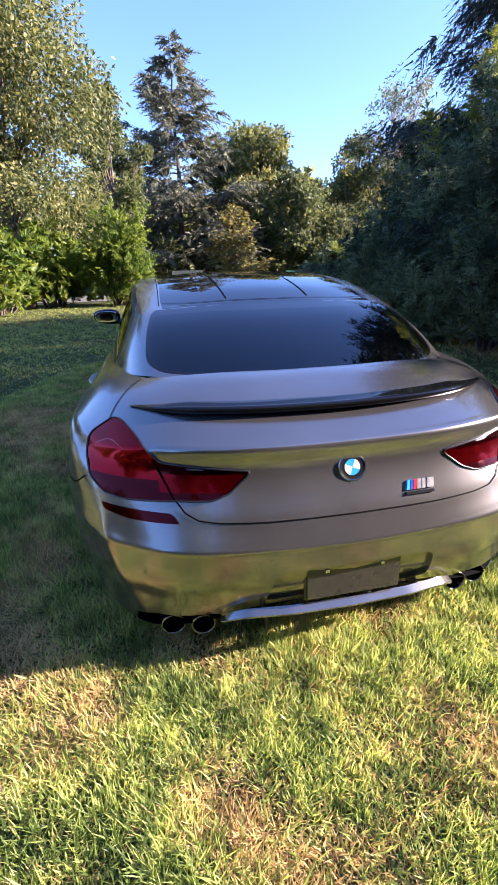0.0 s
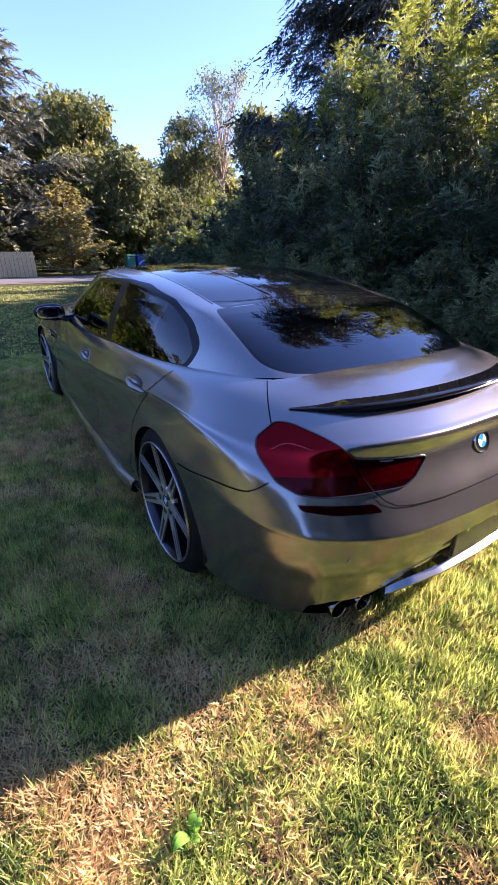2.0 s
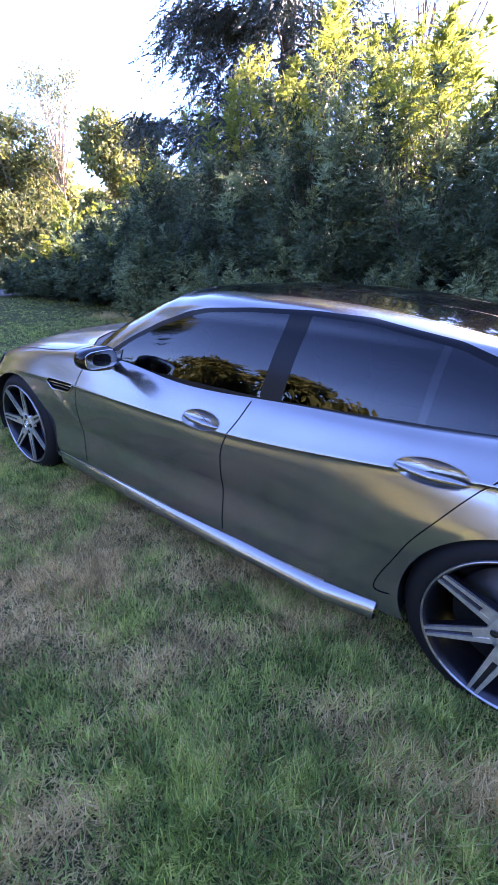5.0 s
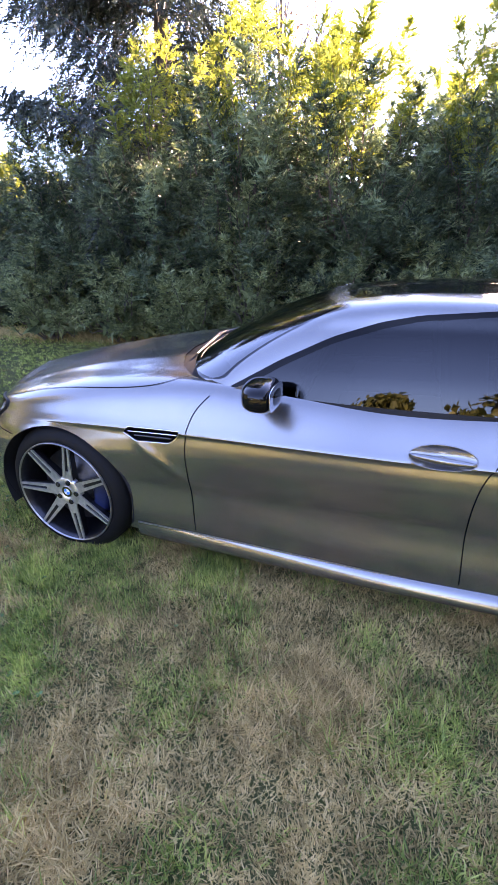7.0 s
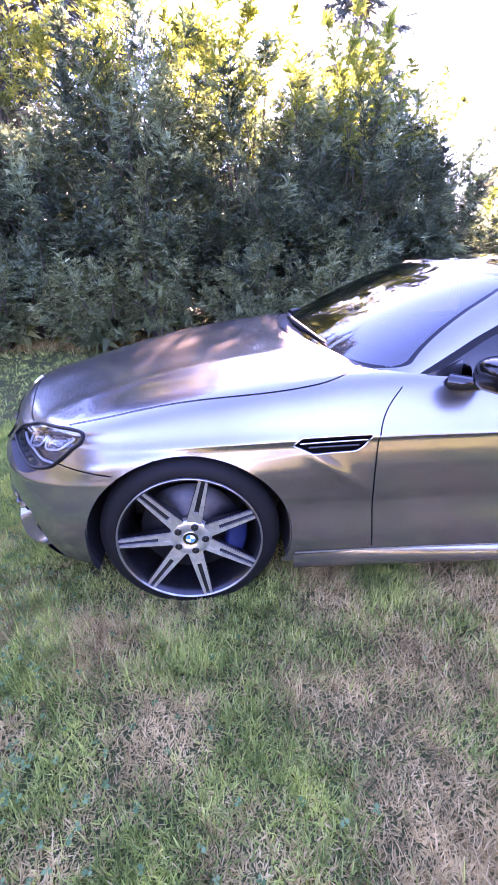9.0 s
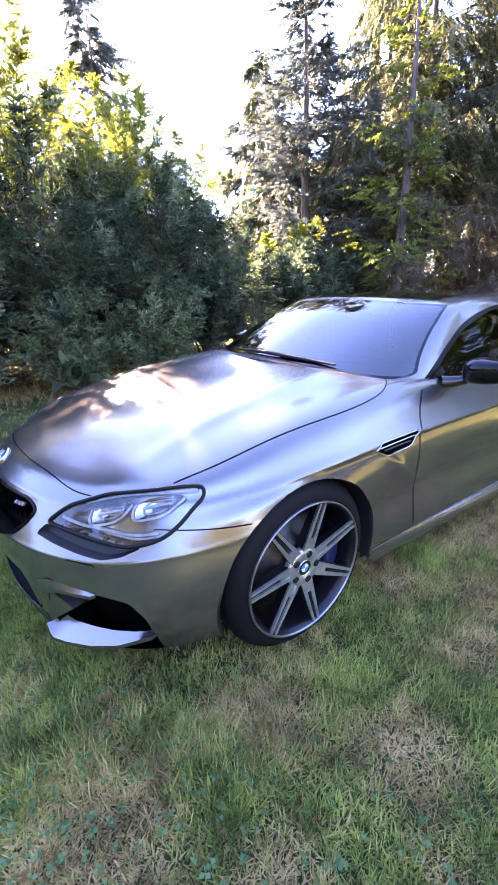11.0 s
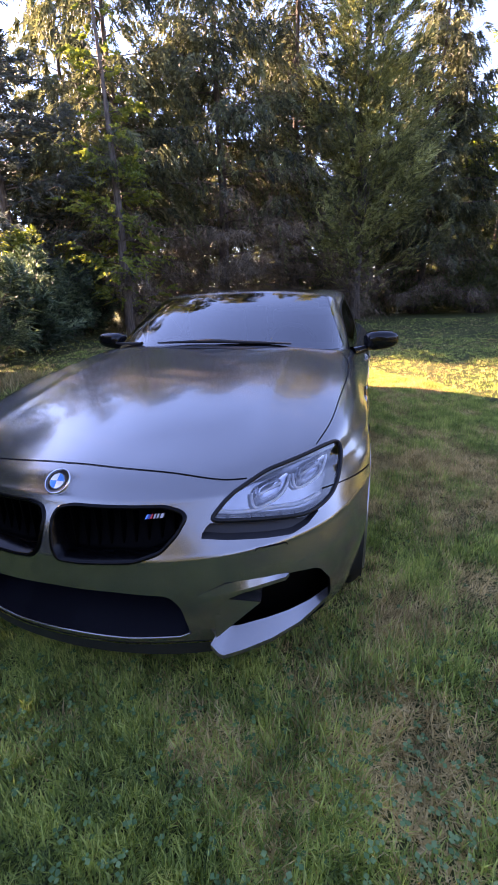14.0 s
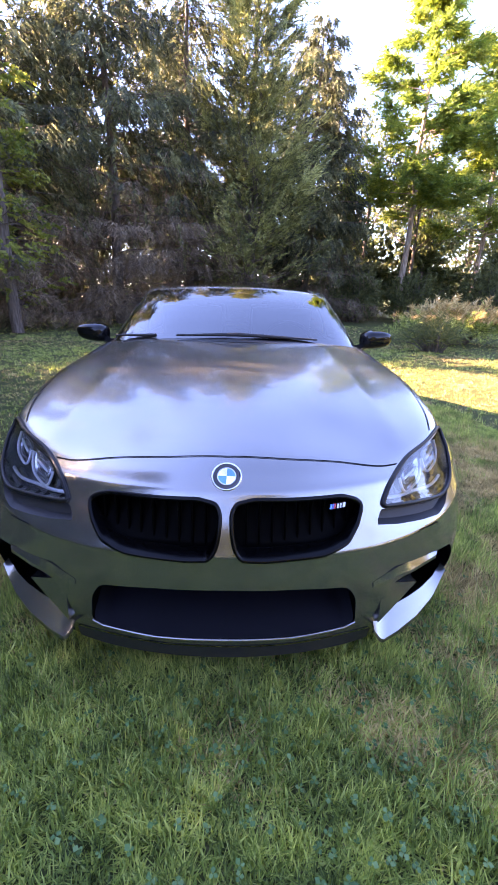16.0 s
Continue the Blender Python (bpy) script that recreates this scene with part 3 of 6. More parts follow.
def under_lip(a, b, w):
    """A helper rail below the boot's crease, drawn in so that the face under it is hollow."""
    A, B = np.reshape(a, (-1, 3)), np.reshape(b, (-1, 3))
    back = np.zeros(len(A))
    back[:3] = (1.0, 1.0, 0.6)
    return A + (B - A) * w + np.outer(back, [0, 0.024, 0])


lower = Shell(loft([R0, R1, R2, crease(R3, R2, 0.14, .002), R3, crease(R3, RC, 0.2, .002), RC, under_lip(R4, RC, 0.28), R4, between(R4, R5, 0.12), R5, R6, R7], 450, 170))


def even_nose(shell, y0=1.95, inner=0.16, outer=0.34):
    """Round the bonnet's middle where the rails meet in a corner: a plain low dome through what lies about it."""
    G = shell.G
    top = (G[..., 1] > 1.4) & (G[..., 2] > 0.76)
    r = np.hypot(G[..., 0], G[..., 1] - y0)
    base = lambda P: np.stack([np.ones(len(P)), P[:, 1] - y0, (P[:, 1] - y0) ** 2, P[:, 0] ** 2, P[:, 0] ** 2 * (P[:, 1] - y0), (P[:, 1] - y0) ** 3], -1)
    about, near = G[top & (r > inner) & (r < outer)], top & (r < outer)
    co = np.linalg.lstsq(base(about), about[:, 2], rcond=None)[0]
    w = np.clip((outer - r[near]) / (outer - inner), 0, 1)
    w = w * w * (3 - 2 * w)
    shell.G[near, 2] = G[near, 2] * (1 - w) + base(G[near]) @ co * w


even_nose(lower)


def ridge(shell, view, pts, height, width, where):
    """A low rounded crease along a line of a view."""
    ax = list(AX[view])
    G, N = shell.G, shell.normals()
    P = np.asarray(pts, float)
    q = np.concatenate([a + (b - a) * np.linspace(0, 1, 30)[:, None] for a, b in zip(P[:-1], P[1:])])
    fade = np.sin(np.linspace(0.12, np.pi - 0.12, len(q))) ** 0.5
    d2 = np.full(G.shape[:2], 9.0)
    f = np.zeros(G.shape[:2])
    for p, w in zip(q, fade):
        d = ((G[..., ax] - p) ** 2).sum(-1)
        near = d < d2
        d2[near], f[near] = d[near], w
    s = np.sign((N * (G - np.array([0, 0, 0.5]))).sum(-1, keepdims=True))
    shell.G = G + N * s * (np.where(where(G), np.exp(-d2 / width**2), 0) * f * height)[..., None]


ridge(lower, "side", [(1.03, .665), (.81, .505)], 0.010, 0.022, lambda c: c[..., 0] > 0.6)
ridge(lower, "front", [(.735, .60), (.70, .45), (.655, .23)], 0.011, 0.032, lambda c: c[..., 1] < -2.0)
ridge(lower, "side", [(.74, .44), (.45, .34), (0, .295), (-.5, .295), (-.98, .32)], 0.006, 0.075, lambda c: c[..., 0] > 0.6)
ridge(lower, "top", [(.56, 2.02), (.50, 1.6), (.47, 1.2), (.46, .85)], 0.004, 0.045, lambda c: (c[..., 1] > 0.7) & (c[..., 2] > 0.74))

# rails of the cabin: its base, and the roof's edge
C0 = [0, -1.99, .925, .32, -1.96, .927, .585, -1.83, .928, .70, -1.60, .90, .755, -1.3, .878, .785, -.9, .862, .795, -.4, .848, .788, .1, .848, .778, .45, .853, .75, .74, .878, .52, .90, .94, .28, .97, .95, 0, 1.0, .953]
C2 = [0, -1.36, 1.135, .30, -1.355, 1.132, .535, -1.32, 1.12, .575, -1.17, 1.142, .60, -1.0, 1.168, .62, -.7, 1.203, .625, -.3, 1.222, .615, .0, 1.224, .595, .13, 1.213, .565, .2, 1.212, .40, .26, 1.228, .2, .295, 1.236, 0, .305, 1.24]
ROOF_Y, ROOF_Z = [-1.36, -1.17, -1.0, -.7, -.3, 0, .2, .32], [1.135, 1.177, 1.205, 1.242, 1.262, 1.262, 1.252, 1.24]


def cabin_rails():
    a, b = np.reshape(C0, (-1, 3)), np.reshape(C2, (-1, 3))
    bow = unit(np.stack([a[:, 0], (a[:, 1] + 0.3) * 0.6, np.full(len(a), 0.6)], -1))
    m1, m2 = a * 0.66 + b * 0.34 + bow * 0.022, a * 0.3 + b * 0.7 + bow * 0.024
    zc = np.interp(b[:, 1], ROOF_Y, ROOF_Z)
    half = np.stack([b[:, 0] * 0.55, b[:, 1], b[:, 2] * 0.3 + zc * 0.7], -1)
    mid = np.stack([b[:, 0] * 0, b[:, 1], zc], -1)
    return [a, m1, m2, b, half, mid]


cabin = Shell(loft(cabin_rails(), 330, 90))

WHEELS = {"front": (0.80, 1.486, 0.338, 0.345), "rear": (0.795, -1.482, 0.33, 0.345)}


def ring(y, z, r, n=96, squash=1.0):
    th = np.linspace(0, 2 * np.pi, n, endpoint=False)
    return np.stack([y + r * np.cos(th), z + r * squash * np.sin(th)], -1)


lower.cut("arch", "side", ring(1.486, 0.345, 0.382, squash=0.914), lambda c: c[..., 0] > 0.4)
lower.cut("arch", "side", ring(-1.482, 0.338, 0.356, squash=0.93), lambda c: c[..., 0] > 0.4)
HEADLIGHT = rounded([(.445, .634), (.487, .686), (.575, .727), (.735, .757), (.775, .757), (.79, .72), (.786, .66), (.772, .625), (.742, .607), (.70, .598), (.60, .611)], 0.02)
lower.cut("headlight", "front", HEADLIGHT, lambda c: c[..., 1] > 1.7)
SHELF = rounded([(.425, .597), (.445, .629), (.60, .606), (.70, .593), (.75, .606), (.71, .575), (.67, .564), (.60, .570), (.5, .583)], 0.008)
lower.cut("lamp_shelf", "front", SHELF, lambda c: c[..., 1] > 1.7)
KIDNEY = rounded([(.012, .62), (.01, .662), (.023, .688), (.073, .698), (.322, .684), (.368, .668), (.387, .65), (.372, .612), (.334, .57), (.263, .551), (.1, .544), (.04, .548), (.02, .578)], 0.015)
lower.cut("kidney", "front", KIDNEY, lambda c: c[..., 1] > 1.9)
INTAKE = rounded([(-.1, .458), (.0, .458), (.2, .452), (.345, .436), (.376, .39), (.39, .285), (.36, .27), (.2, .257), (-.1, .262)], 0.02)
lower.cut("intake", "front", INTAKE, lambda c: c[..., 1] > 1.9)
SIDE_INTAKE = rounded([(.485, .40), (.587, .432), (.67, .45), (.75, .432), (.783, .37), (.785, .30), (.745, .15), (.475, .15), (.47, .265)], 0.02)
lower.cut("side_intake", "front", SIDE_INTAKE, lambda c: c[..., 1] > 1.7)
lower.cut("splitter", "front", [(-.1, .10), (.452, .10), (.45, .235), (.36, .238), (.2, .228), (-.1, .232)], lambda c: c[..., 1] > 1.9)
TAIL = rounded([(.690, .845), (.755, .806), (.773, .789), (.779, .753), (.767, .702), (.725, .672), (.666, .666), (.517, .673), (.417, .673), (.366, .69), (.307, .735), (.306, .746), (.552, .770), (.570, .789), (.61, .822), (.658, .846)], 0.012)
lower.cut("tail_lamp", "front", TAIL, lambda c: (c[..., 1] < -1.93))
for dim in ([(.56, .60), (.9, .60), (.9, .700), (.75, .716), (.56, .722)], [(.2, .739), (.556, .739), (.556, .80), (.2, .80)], [(.2, .6), (.556, .6), (.556, .692), (.2, .692)]):
    lower.cut("tail_dim", "front", dim, lambda c: c[..., 1] < -1.93, only=("tail_lamp",))
REFLECTOR = rounded([(.737, .645), (.728, .628), (.658, .618), (.512, .618), (.532, .643)], 0.006)
lower.cut("reflector", "front", REFLECTOR, lambda c: c[..., 1] < -2.1)
PLATE_WELL = rounded([(-.2, .455), (.22, .455), (.255, .44), (.275, .315), (.25, .303), (-.2, .297)], 0.015)
lower.cut("plate_well", "front", PLATE_WELL, lambda c: c[..., 1] < -2.0)
lower.cut("exhaust_well", "front", rounded([(.40, .12), (.41, .245), (.44, .258), (.62, .256), (.68, .236), (.69, .12)], 0.02), lambda c: c[..., 1] < -2.0)
lower.cut("diffuser", "front", [(-.2, .12), (.39, .12), (.385, .252), (.2, .258), (-.2, .258)], lambda c: c[..., 1] < -2.0)
HANDLES = [(-.1925, .737, .1096), (-1.1525, .778, .1147)]
for hy, hz, hl in HANDLES:
    th = np.linspace(0, 2 * np.pi, 60, endpoint=False)
    lower.cut("dish", "side", np.stack([hy + hl * np.cos(th), hz + .040 * np.sin(th)], -1), lambda c: c[..., 0] > 0.6)
VENT = rounded([(1.099, .703), (1.068, .728), (.81, .729), (.84, .69), (.87, .671), (1.026, .668)], 0.012)
lower.cut("side_vent", "side", VENT, lambda c: c[..., 0] > 0.7)
lower.cut("under", "top", [(-1, -1.87), (.58, -1.85), (.64, -1.6), (.73, -1.2), (.77, -.4), (.765, .3), (.72, .70), (.5, .86), (.28, .93), (-1, .96)], lambda c: c[..., 2] > 0.8)

lower.cut("cowl", "top", [(-.1, 1.035), (.0, 1.035), (.25, 1.018), (.45, .975), (.60, .91), (.69, .825), (.735, .75), (.70, .68), (.4, .80), (-.1, .9)], lambda c: c[..., 2] > 0.8)

WINDOW_EDGE = rounded([(.684, .874), (.13, .851), (-.446, .850), (-1.09, .872), (-1.40, .884), (-1.45, .906), (-1.475, .972), (-1.445, 1.010), (-1.348, 1.064), (-1.127, 1.138), (-.823, 1.190), (-.60, 1.202), (-.335, 1.199), (-.08, 1.184), (.052, 1.160), (.23, 1.103), (.419, 1.018)], 0.03)
cabin.cut("window_trim", "side", WINDOW_EDGE, lambda c: c[..., 0] > 0.5)
GLASS = rounded([(.60, .888), (.13, .872), (-.446, .870), (-1.09, .892), (-1.385, .902), (-1.425, .92), (-1.438, .968), (-1.335, 1.042), (-1.12, 1.118), (-.82, 1.172), (-.60, 1.184), (-.335, 1.181), (-.08, 1.164), (.04, 1.138), (.215, 1.084), (.40, 1.0)], 0.03)
cabin.cut("side_window", "side", GLASS, lambda c: c[..., 0] > 0.5, only=("window_trim",))
cabin.cut("door_pillar", "side", [(-.526, 1.3), (-.44, .83), (-.545, .83), (-.622, 1.3)], lambda c: c[..., 0] > 0.5, only=("side_window",))
cabin.cut("quarter_bar", "side", [(-1.085, 1.3), (-1.06, .80), (-1.085, .80), (-1.11, 1.3)], lambda c: c[..., 0] > 0.5, only=("side_window",))
cabin.cut("rear_door_window", "side", [(-.5, .8), (-.5, 1.3), (-1.095, 1.3), (-1.075, .8)], lambda c: c[..., 0] > 0.5, only=("side_window",))
cabin.cut("quarter_window", "side", [(-1.075, .8), (-1.095, 1.3), (-1.6, 1.3), (-1.6, .8)], lambda c: c[..., 0] > 0.5, only=("side_window",))
cabin.cut("screen_edge", "front", rounded([(-.3, .958), (.05, .962), (.377, .946), (.68, .916), (.738, .925), (.592, 1.207), (.48, 1.215), (.19, 1.233), (-.3, 1.237)], 0.02), lambda c: c[..., 1] > 0.1)
cabin.cut("windscreen", "front", rounded([(-.3, .972), (.05, .976), (.377, .96), (.69, .927), (.73, .929), (.585, 1.201), (.475, 1.208), (.19, 1.226), (-.3, 1.230)], 0.025), lambda c: c[..., 1] > 0.1, only=("screen_edge",))
cabin.cut("rear_edge", "front", rounded([(-.3, .931), (.22, .932), (.53, .942), (.582, .963), (.574, 1.045), (.549, 1.113), (.3, 1.127), (-.3, 1.132)], 0.03), lambda c: c[..., 1] < -1.22)
cabin.cut("rear_screen", "front", rounded([(-.3, .937), (.22, .938), (.52, .948), (.57, .968), (.562, 1.042), (.538, 1.098), (.3, 1.108), (-.3, 1.112)], 0.03), lambda c: c[..., 1] < -1.22, only=("rear_edge",))
cabin.cut("roof_panel", "top", rounded([(-.3, -1.42), (.50, -1.36), (.507, -1.2), (.505, -.94), (.515, -.3), (.51, .12), (.50, .19), (-.3, .31)], 0.02), lambda c: c[..., 2] > 1.1)


def densify(P, step=0.012):
    P = np.asarray(P, float)
    out = [P[:1]]
    for a, b in zip(P[:-1], P[1:]):
        n = max(1, int(np.linalg.norm(b - a) / step))
        out.append(a + (b - a) * (np.arange(1, n + 1) / n)[:, None])
    return np.concatenate(out)


def smooth_line(P, n=60):
    """A smooth curve through a few 2D or 3D points."""
    P = np.asarray(P, float)
    t = np.concatenate([[0], np.cumsum(np.linalg.norm(np.diff(P, axis=0), axis=1))])
    return cubic(t, P, np.linspace(0, t[-1], n))


def on_shell(shell, view, pts, where=lambda c: c[..., 0] > -9):
    """Places and normals on a shell where it shows at the given points of a view."""
    ax = list(AX[view])
    G, N = shell.G, shell.normals()
    ok = where(G)
    P2 = np.where(ok[..., None], G[..., ax], 99)
    out, nor = [], []
    for p in np.atleast_2d(pts):
        k = ((P2 - p) ** 2).sum(-1).argmin()
        i, j = np.unravel_index(k, ok.shape)
        i, j = np.clip(i, 1, shell.nu - 2), np.clip(j, 1, shell.nv - 2)
        du, dv = (G[i + 1, j] - G[i - 1, j]) / 2, (G[i, j + 1] - G[i, j - 1]) / 2
        J = np.stack([du[ax], dv[ax]], -1)
        ab = np.clip(np.linalg.lstsq(J, p - G[i, j][ax], rcond=1e-3)[0], -1.5, 1.5)
        out.append(G[i, j] + ab[0] * du + ab[1] * dv)
        nor.append(N[i, j])
    return np.array(out), np.array(nor)


def strip(P, N, width, lift=0.0012, thick=0.0):
    """A ribbon along places on a surface, a hair above it."""
    T = unit(np.gradient(P, axis=0))
    S = unit(np.cross(N, T)) * width / 2
    A = P + N * lift
    n = len(P)
    i = np.arange(n - 1)
    V = np.concatenate([A - S, A + S])
    return V, np.stack([i, i + 1, i + 1 + n, i + n], -1)


def seam(name, shell, view, pts, parent, where=lambda c: c[..., 0] > -9, width=0.0038, mat=None, curve=True, mirror=True, label="", lift=0.002):
    p = smooth_line(pts, 50) if curve and len(pts) > 2 else densify(pts)
    P, N = on_shell(shell, view, p, where)
    N = N * np.sign((N * (P - np.array([0, 0, 0.5]))).sum(-1, keepdims=True))
    V, F = strip(P, N, width, lift)
    if mirror:
        sided(name, V, F, mat or MESH, parent, label, False)
    else:
        part_np(name, V, F, mat or MESH, parent, label)


def pushed(V, F, d):
    """A piece moved along its own normals (towards the inside for a negative d)."""
    N = outward(V, F)
    s = np.sign((N * (V - np.array([0, 0, 0.55]))).sum())
    return V + N * s * d, F


def piece(shell, name, whole=False):
    V, F = shell.faces(name)
    if whole:
        V, F = weld(*both(V, F))
    return V, orient(V, F)


car = tagged(new("car"), "satin grey four-door coupe car parked on the lawn", "car")
body = part_np("body", *piece(lower, "body", True), PAINT, car, smooth=True)
part_np("cowl", *pushed(*piece(lower, "cowl", True), -0.006), TRIM, car, "black plastic cowl below the windscreen", smooth=True)
cabin_frame = part_np("cabin_frame", *piece(cabin, "body", True), PAINT, car, smooth=True)
part_np("roof_panel", *piece(cabin, "roof_panel", True), CARBON, car, "dark glossy carbon fibre roof", smooth=True)
part_np("windscreen", *piece(cabin, "windscreen", True), SCREEN, car, smooth=True)
part_np("windscreen_seal", *piece(cabin, "screen_edge", True), FRIT, car, smooth=True)
part_np("rear_window", *piece(cabin, "rear_screen", True), REARGLASS, car, "dark tinted rear window", smooth=True)
part_np("rear_window_seal", *piece(cabin, "rear_edge", True), FRIT, car, smooth=True)
for nm, lab in (("side_window", "front_side_window"), ("rear_door_window", "rear_side_window"), ("quarter_window", "quarter_window")):
    sided(lab, *piece(cabin, nm), SIDEGLASS, car, "dark tinted side glass")
sided("window_trim", *piece(cabin, "window_trim"), SIDETRIM, car, "gloss black window surround")
sided("door_pillar", *piece(cabin, "door_pillar"), SIDETRIM, car)
sided("quarter_bar", *piece(cabin, "quarter_bar"), FRIT, car)

# openings of the bumpers
MESH = plain("grille_mesh_black", (0.0012, 0.0012, 0.0015), 0.6, spec=0.04)
for nm, push in (("kidney", (0, -.07, 0)), ("side_intake", (-.02, -.10, 0)), ("side_vent", (-.012, 0, 0)), ("exhaust_well", (0, .12, .02)), ("lamp_shelf", (-.008, -.03, .004))):
    sided(nm + ("_recess" if nm not in ("side_vent", "lamp_shelf") else ""), *hollow(*piece(lower, nm), np.array(push)), MESH if nm != "lamp_shelf" else MATTE, car, smooth=False)
part_np("lower_intake", *hollow(*piece(lower, "intake", True), np.array([0, -.13, 0.02])), MESH, car)
part_np("plate_well", *hollow(*piece(lower, "plate_well", True), np.array([0, .016, 0])), PAINT, car)
part_np("splitter", *pushed(*piece(lower, "splitter", True), 0.004), MATTE, car, "matt black front lip", smooth=True)
part_np("diffuser", *hollow(*piece(lower, "diffuser", True), np.array([0, .03, 0.0])), MATTE, car, "black rear diffuser")


def grille_ring(poly, widths, depth, name, mat, label):
    """A rounded surround along an outline: its outer edge, its crown and its inner wall."""
    p = densify(np.concatenate([poly, poly[:1]]), 0.006)[:-1]
    P, N = on_shell(lower, "front", p, lambda c: c[..., 1] > 1.9)
    P[:, [0, 2]] = p
    for _ in range(6):
        P[:, 1] = (np.roll(P[:, 1], 1) + P[:, 1] * 2 + np.roll(P[:, 1], -1)) / 4
    T = np.roll(p, -1, 0) - np.roll(p, 1, 0)
    T /= np.linalg.norm(T, axis=1, keepdims=True)
    n2 = np.stack([-T[:, 1], T[:, 0]], -1)
    n2 *= np.sign(((p.mean(0) - p) * n2).sum())
    rows = []
    for w, out in zip(widths, depth):
        Q = P.copy()
        Q[:, [0, 2]] += n2 * w
        Q[:, 1] += out
        rows.append(Q)
    n = len(p)
    i = np.arange(n)
    k = (i + 1) % n
    V = np.concatenate(rows)
    F = np.concatenate([np.stack([i + r * n, k + r * n, k + (r + 1) * n, i + (r + 1) * n], -1) for r in range(len(rows) - 1)])
    sided(name, V, F, mat, car, label)


grille_ring(KIDNEY, (-.003, .001, .007, .011, .0115), (-.004, .008, .008, .002, -.05), "kidney_frame", GRILLE, "satin black grille surround")


def lip_line(shell, view, poly, where, width, mat, name, lift=0.003, closed=True):
    """A bead round an outline on the surface."""
    p = np.concatenate([poly, poly[:1]]) if closed else poly
    P, N = on_shell(shell, view, densify(p, 0.008), where)
    N = N * np.sign((N * (P - np.array([0, 0, 0.5]))).sum(-1, keepdims=True))
    sided(name, *tube(P + N * lift, width, 6), mat, car)


SLAT = plain("slat_black", (0.0006, 0.0006, 0.0007), 0.5, spec=0.04)
for k in range(9):       # upright slats in each kidney
    x = 0.055 + 0.036 * k
    zlo, zhi = np.interp(x, [.03, .1, .26, .33, .37], [.556, .552, .56, .58, .62]), np.interp(x, [.03, .08, .32, .36], [.675, .688, .672, .655])
    y = on_shell(lower, "front", [(x, 0.62)], lambda c: c[..., 1] > 1.9)[0][0, 1]
    for sgn in (-1, 1):
        part("slat", box_bm(0.006, 0.03, zhi - zlo, (sgn * x, y - 0.060, (zlo + zhi) / 2), 0.003), SLAT, car)
P, N = on_shell(lower, "front", densify([(0, .262), (.2, .257), (.36, .27), (.39, .285)]), lambda c: c[..., 1] > 1.9)
sided("intake_lip", *tube(P + np.array([0, .002, 0]), 0.005, 6), PAINT, car)
INTAKE_SHEEN = plain("satin_black_duct", (0.001, 0.001, 0.0035), 0.5, spec=0.1)
rampP = np.concatenate([P, P * [0.97, 1, 1] + np.array([0, -.11, .085])])
i = np.arange(len(P) - 1)
sided("intake_ramp", rampP, np.stack([i, i + 1, i + 1 + len(P), i + len(P)], -1), INTAKE_SHEEN, car, "satin black sloping duct floor")
# honeycomb in the lower intake: thin crossing ribs
for k in range(3):
    z = 0.385 + 0.02 * k
    part("intake_rib", box_bm(0.74, 0.01, 0.004, (0, 2.27, z), 0.001), MATTE, car)

# blades and flaps of the front bumper
def even_line(P, n):
    """Places at even steps along a bent line, its corners kept."""
    P = np.asarray(P, float)
    t = np.concatenate([[0], np.cumsum(np.linalg.norm(np.diff(P, axis=0), axis=1))])
    s = np.linspace(0, t[-1], n)
    return np.stack([np.interp(s, t, P[:, k]) for k in range(3)], -1)


def blade(back, front, thick):
    """A flat blade with sharp edges: each of its faces has its own corners."""
    B, Fr = even_line(back, 24), even_line(front, 24)
    rows = [B, Fr, Fr - np.array([0, 0, thick]), B - np.array([0, 0, thick]), B]
    lots = []
    n = len(B)
    j = np.arange(n - 1)
    for a, b in zip(rows[:-1], rows[1:]):
        lots.append((np.concatenate([a, b]), np.stack([j, j + 1, j + 1 + n, j + n], -1)))
    for e in (0, n - 1):
        lots.append((np.array([r[e] for r in rows[:4]]), np.array([(0, 1, 2, 3)])))
    return join(lots)


sided("bumper_blade", *blade([(.462, 2.255, .262), (.52, 2.235, .265), (.60, 2.19, .272), (.66, 2.15, .278), (.72, 2.10, .288), (.776, 2.035, .302)], [(.452, 2.322, .256), (.482, 2.318, .214), (.54, 2.285, .219), (.62, 2.23, .23), (.70, 2.16, .25), (.779, 2.07, .294)], 0.014), PAINT, car, smooth=True)
sided("bumper_flap", *blade([(.425, 2.325, .432), (.50, 2.295, .462), (.58, 2.245, .462), (.668, 2.19, .452)], [(.43, 2.325, .42), (.49, 2.305, .432), (.57, 2.265, .440), (.66, 2.205, .447)], 0.012), PAINT, car, smooth=True)
wedge = np.array([(.462, 2.304, .414), (.592, 2.246, .376), (.53, 2.277, .324), (.466, 2.307, .270)])
sided("intake_strut", np.concatenate([wedge, wedge + np.array([-.01, -.07, .0])]), np.array([(0, 1, 2, 3), (0, 1, 5, 4), (1, 2, 6, 5), (2, 3, 7, 6)]), PAINT, car, "painted wedge between the intakes", False)

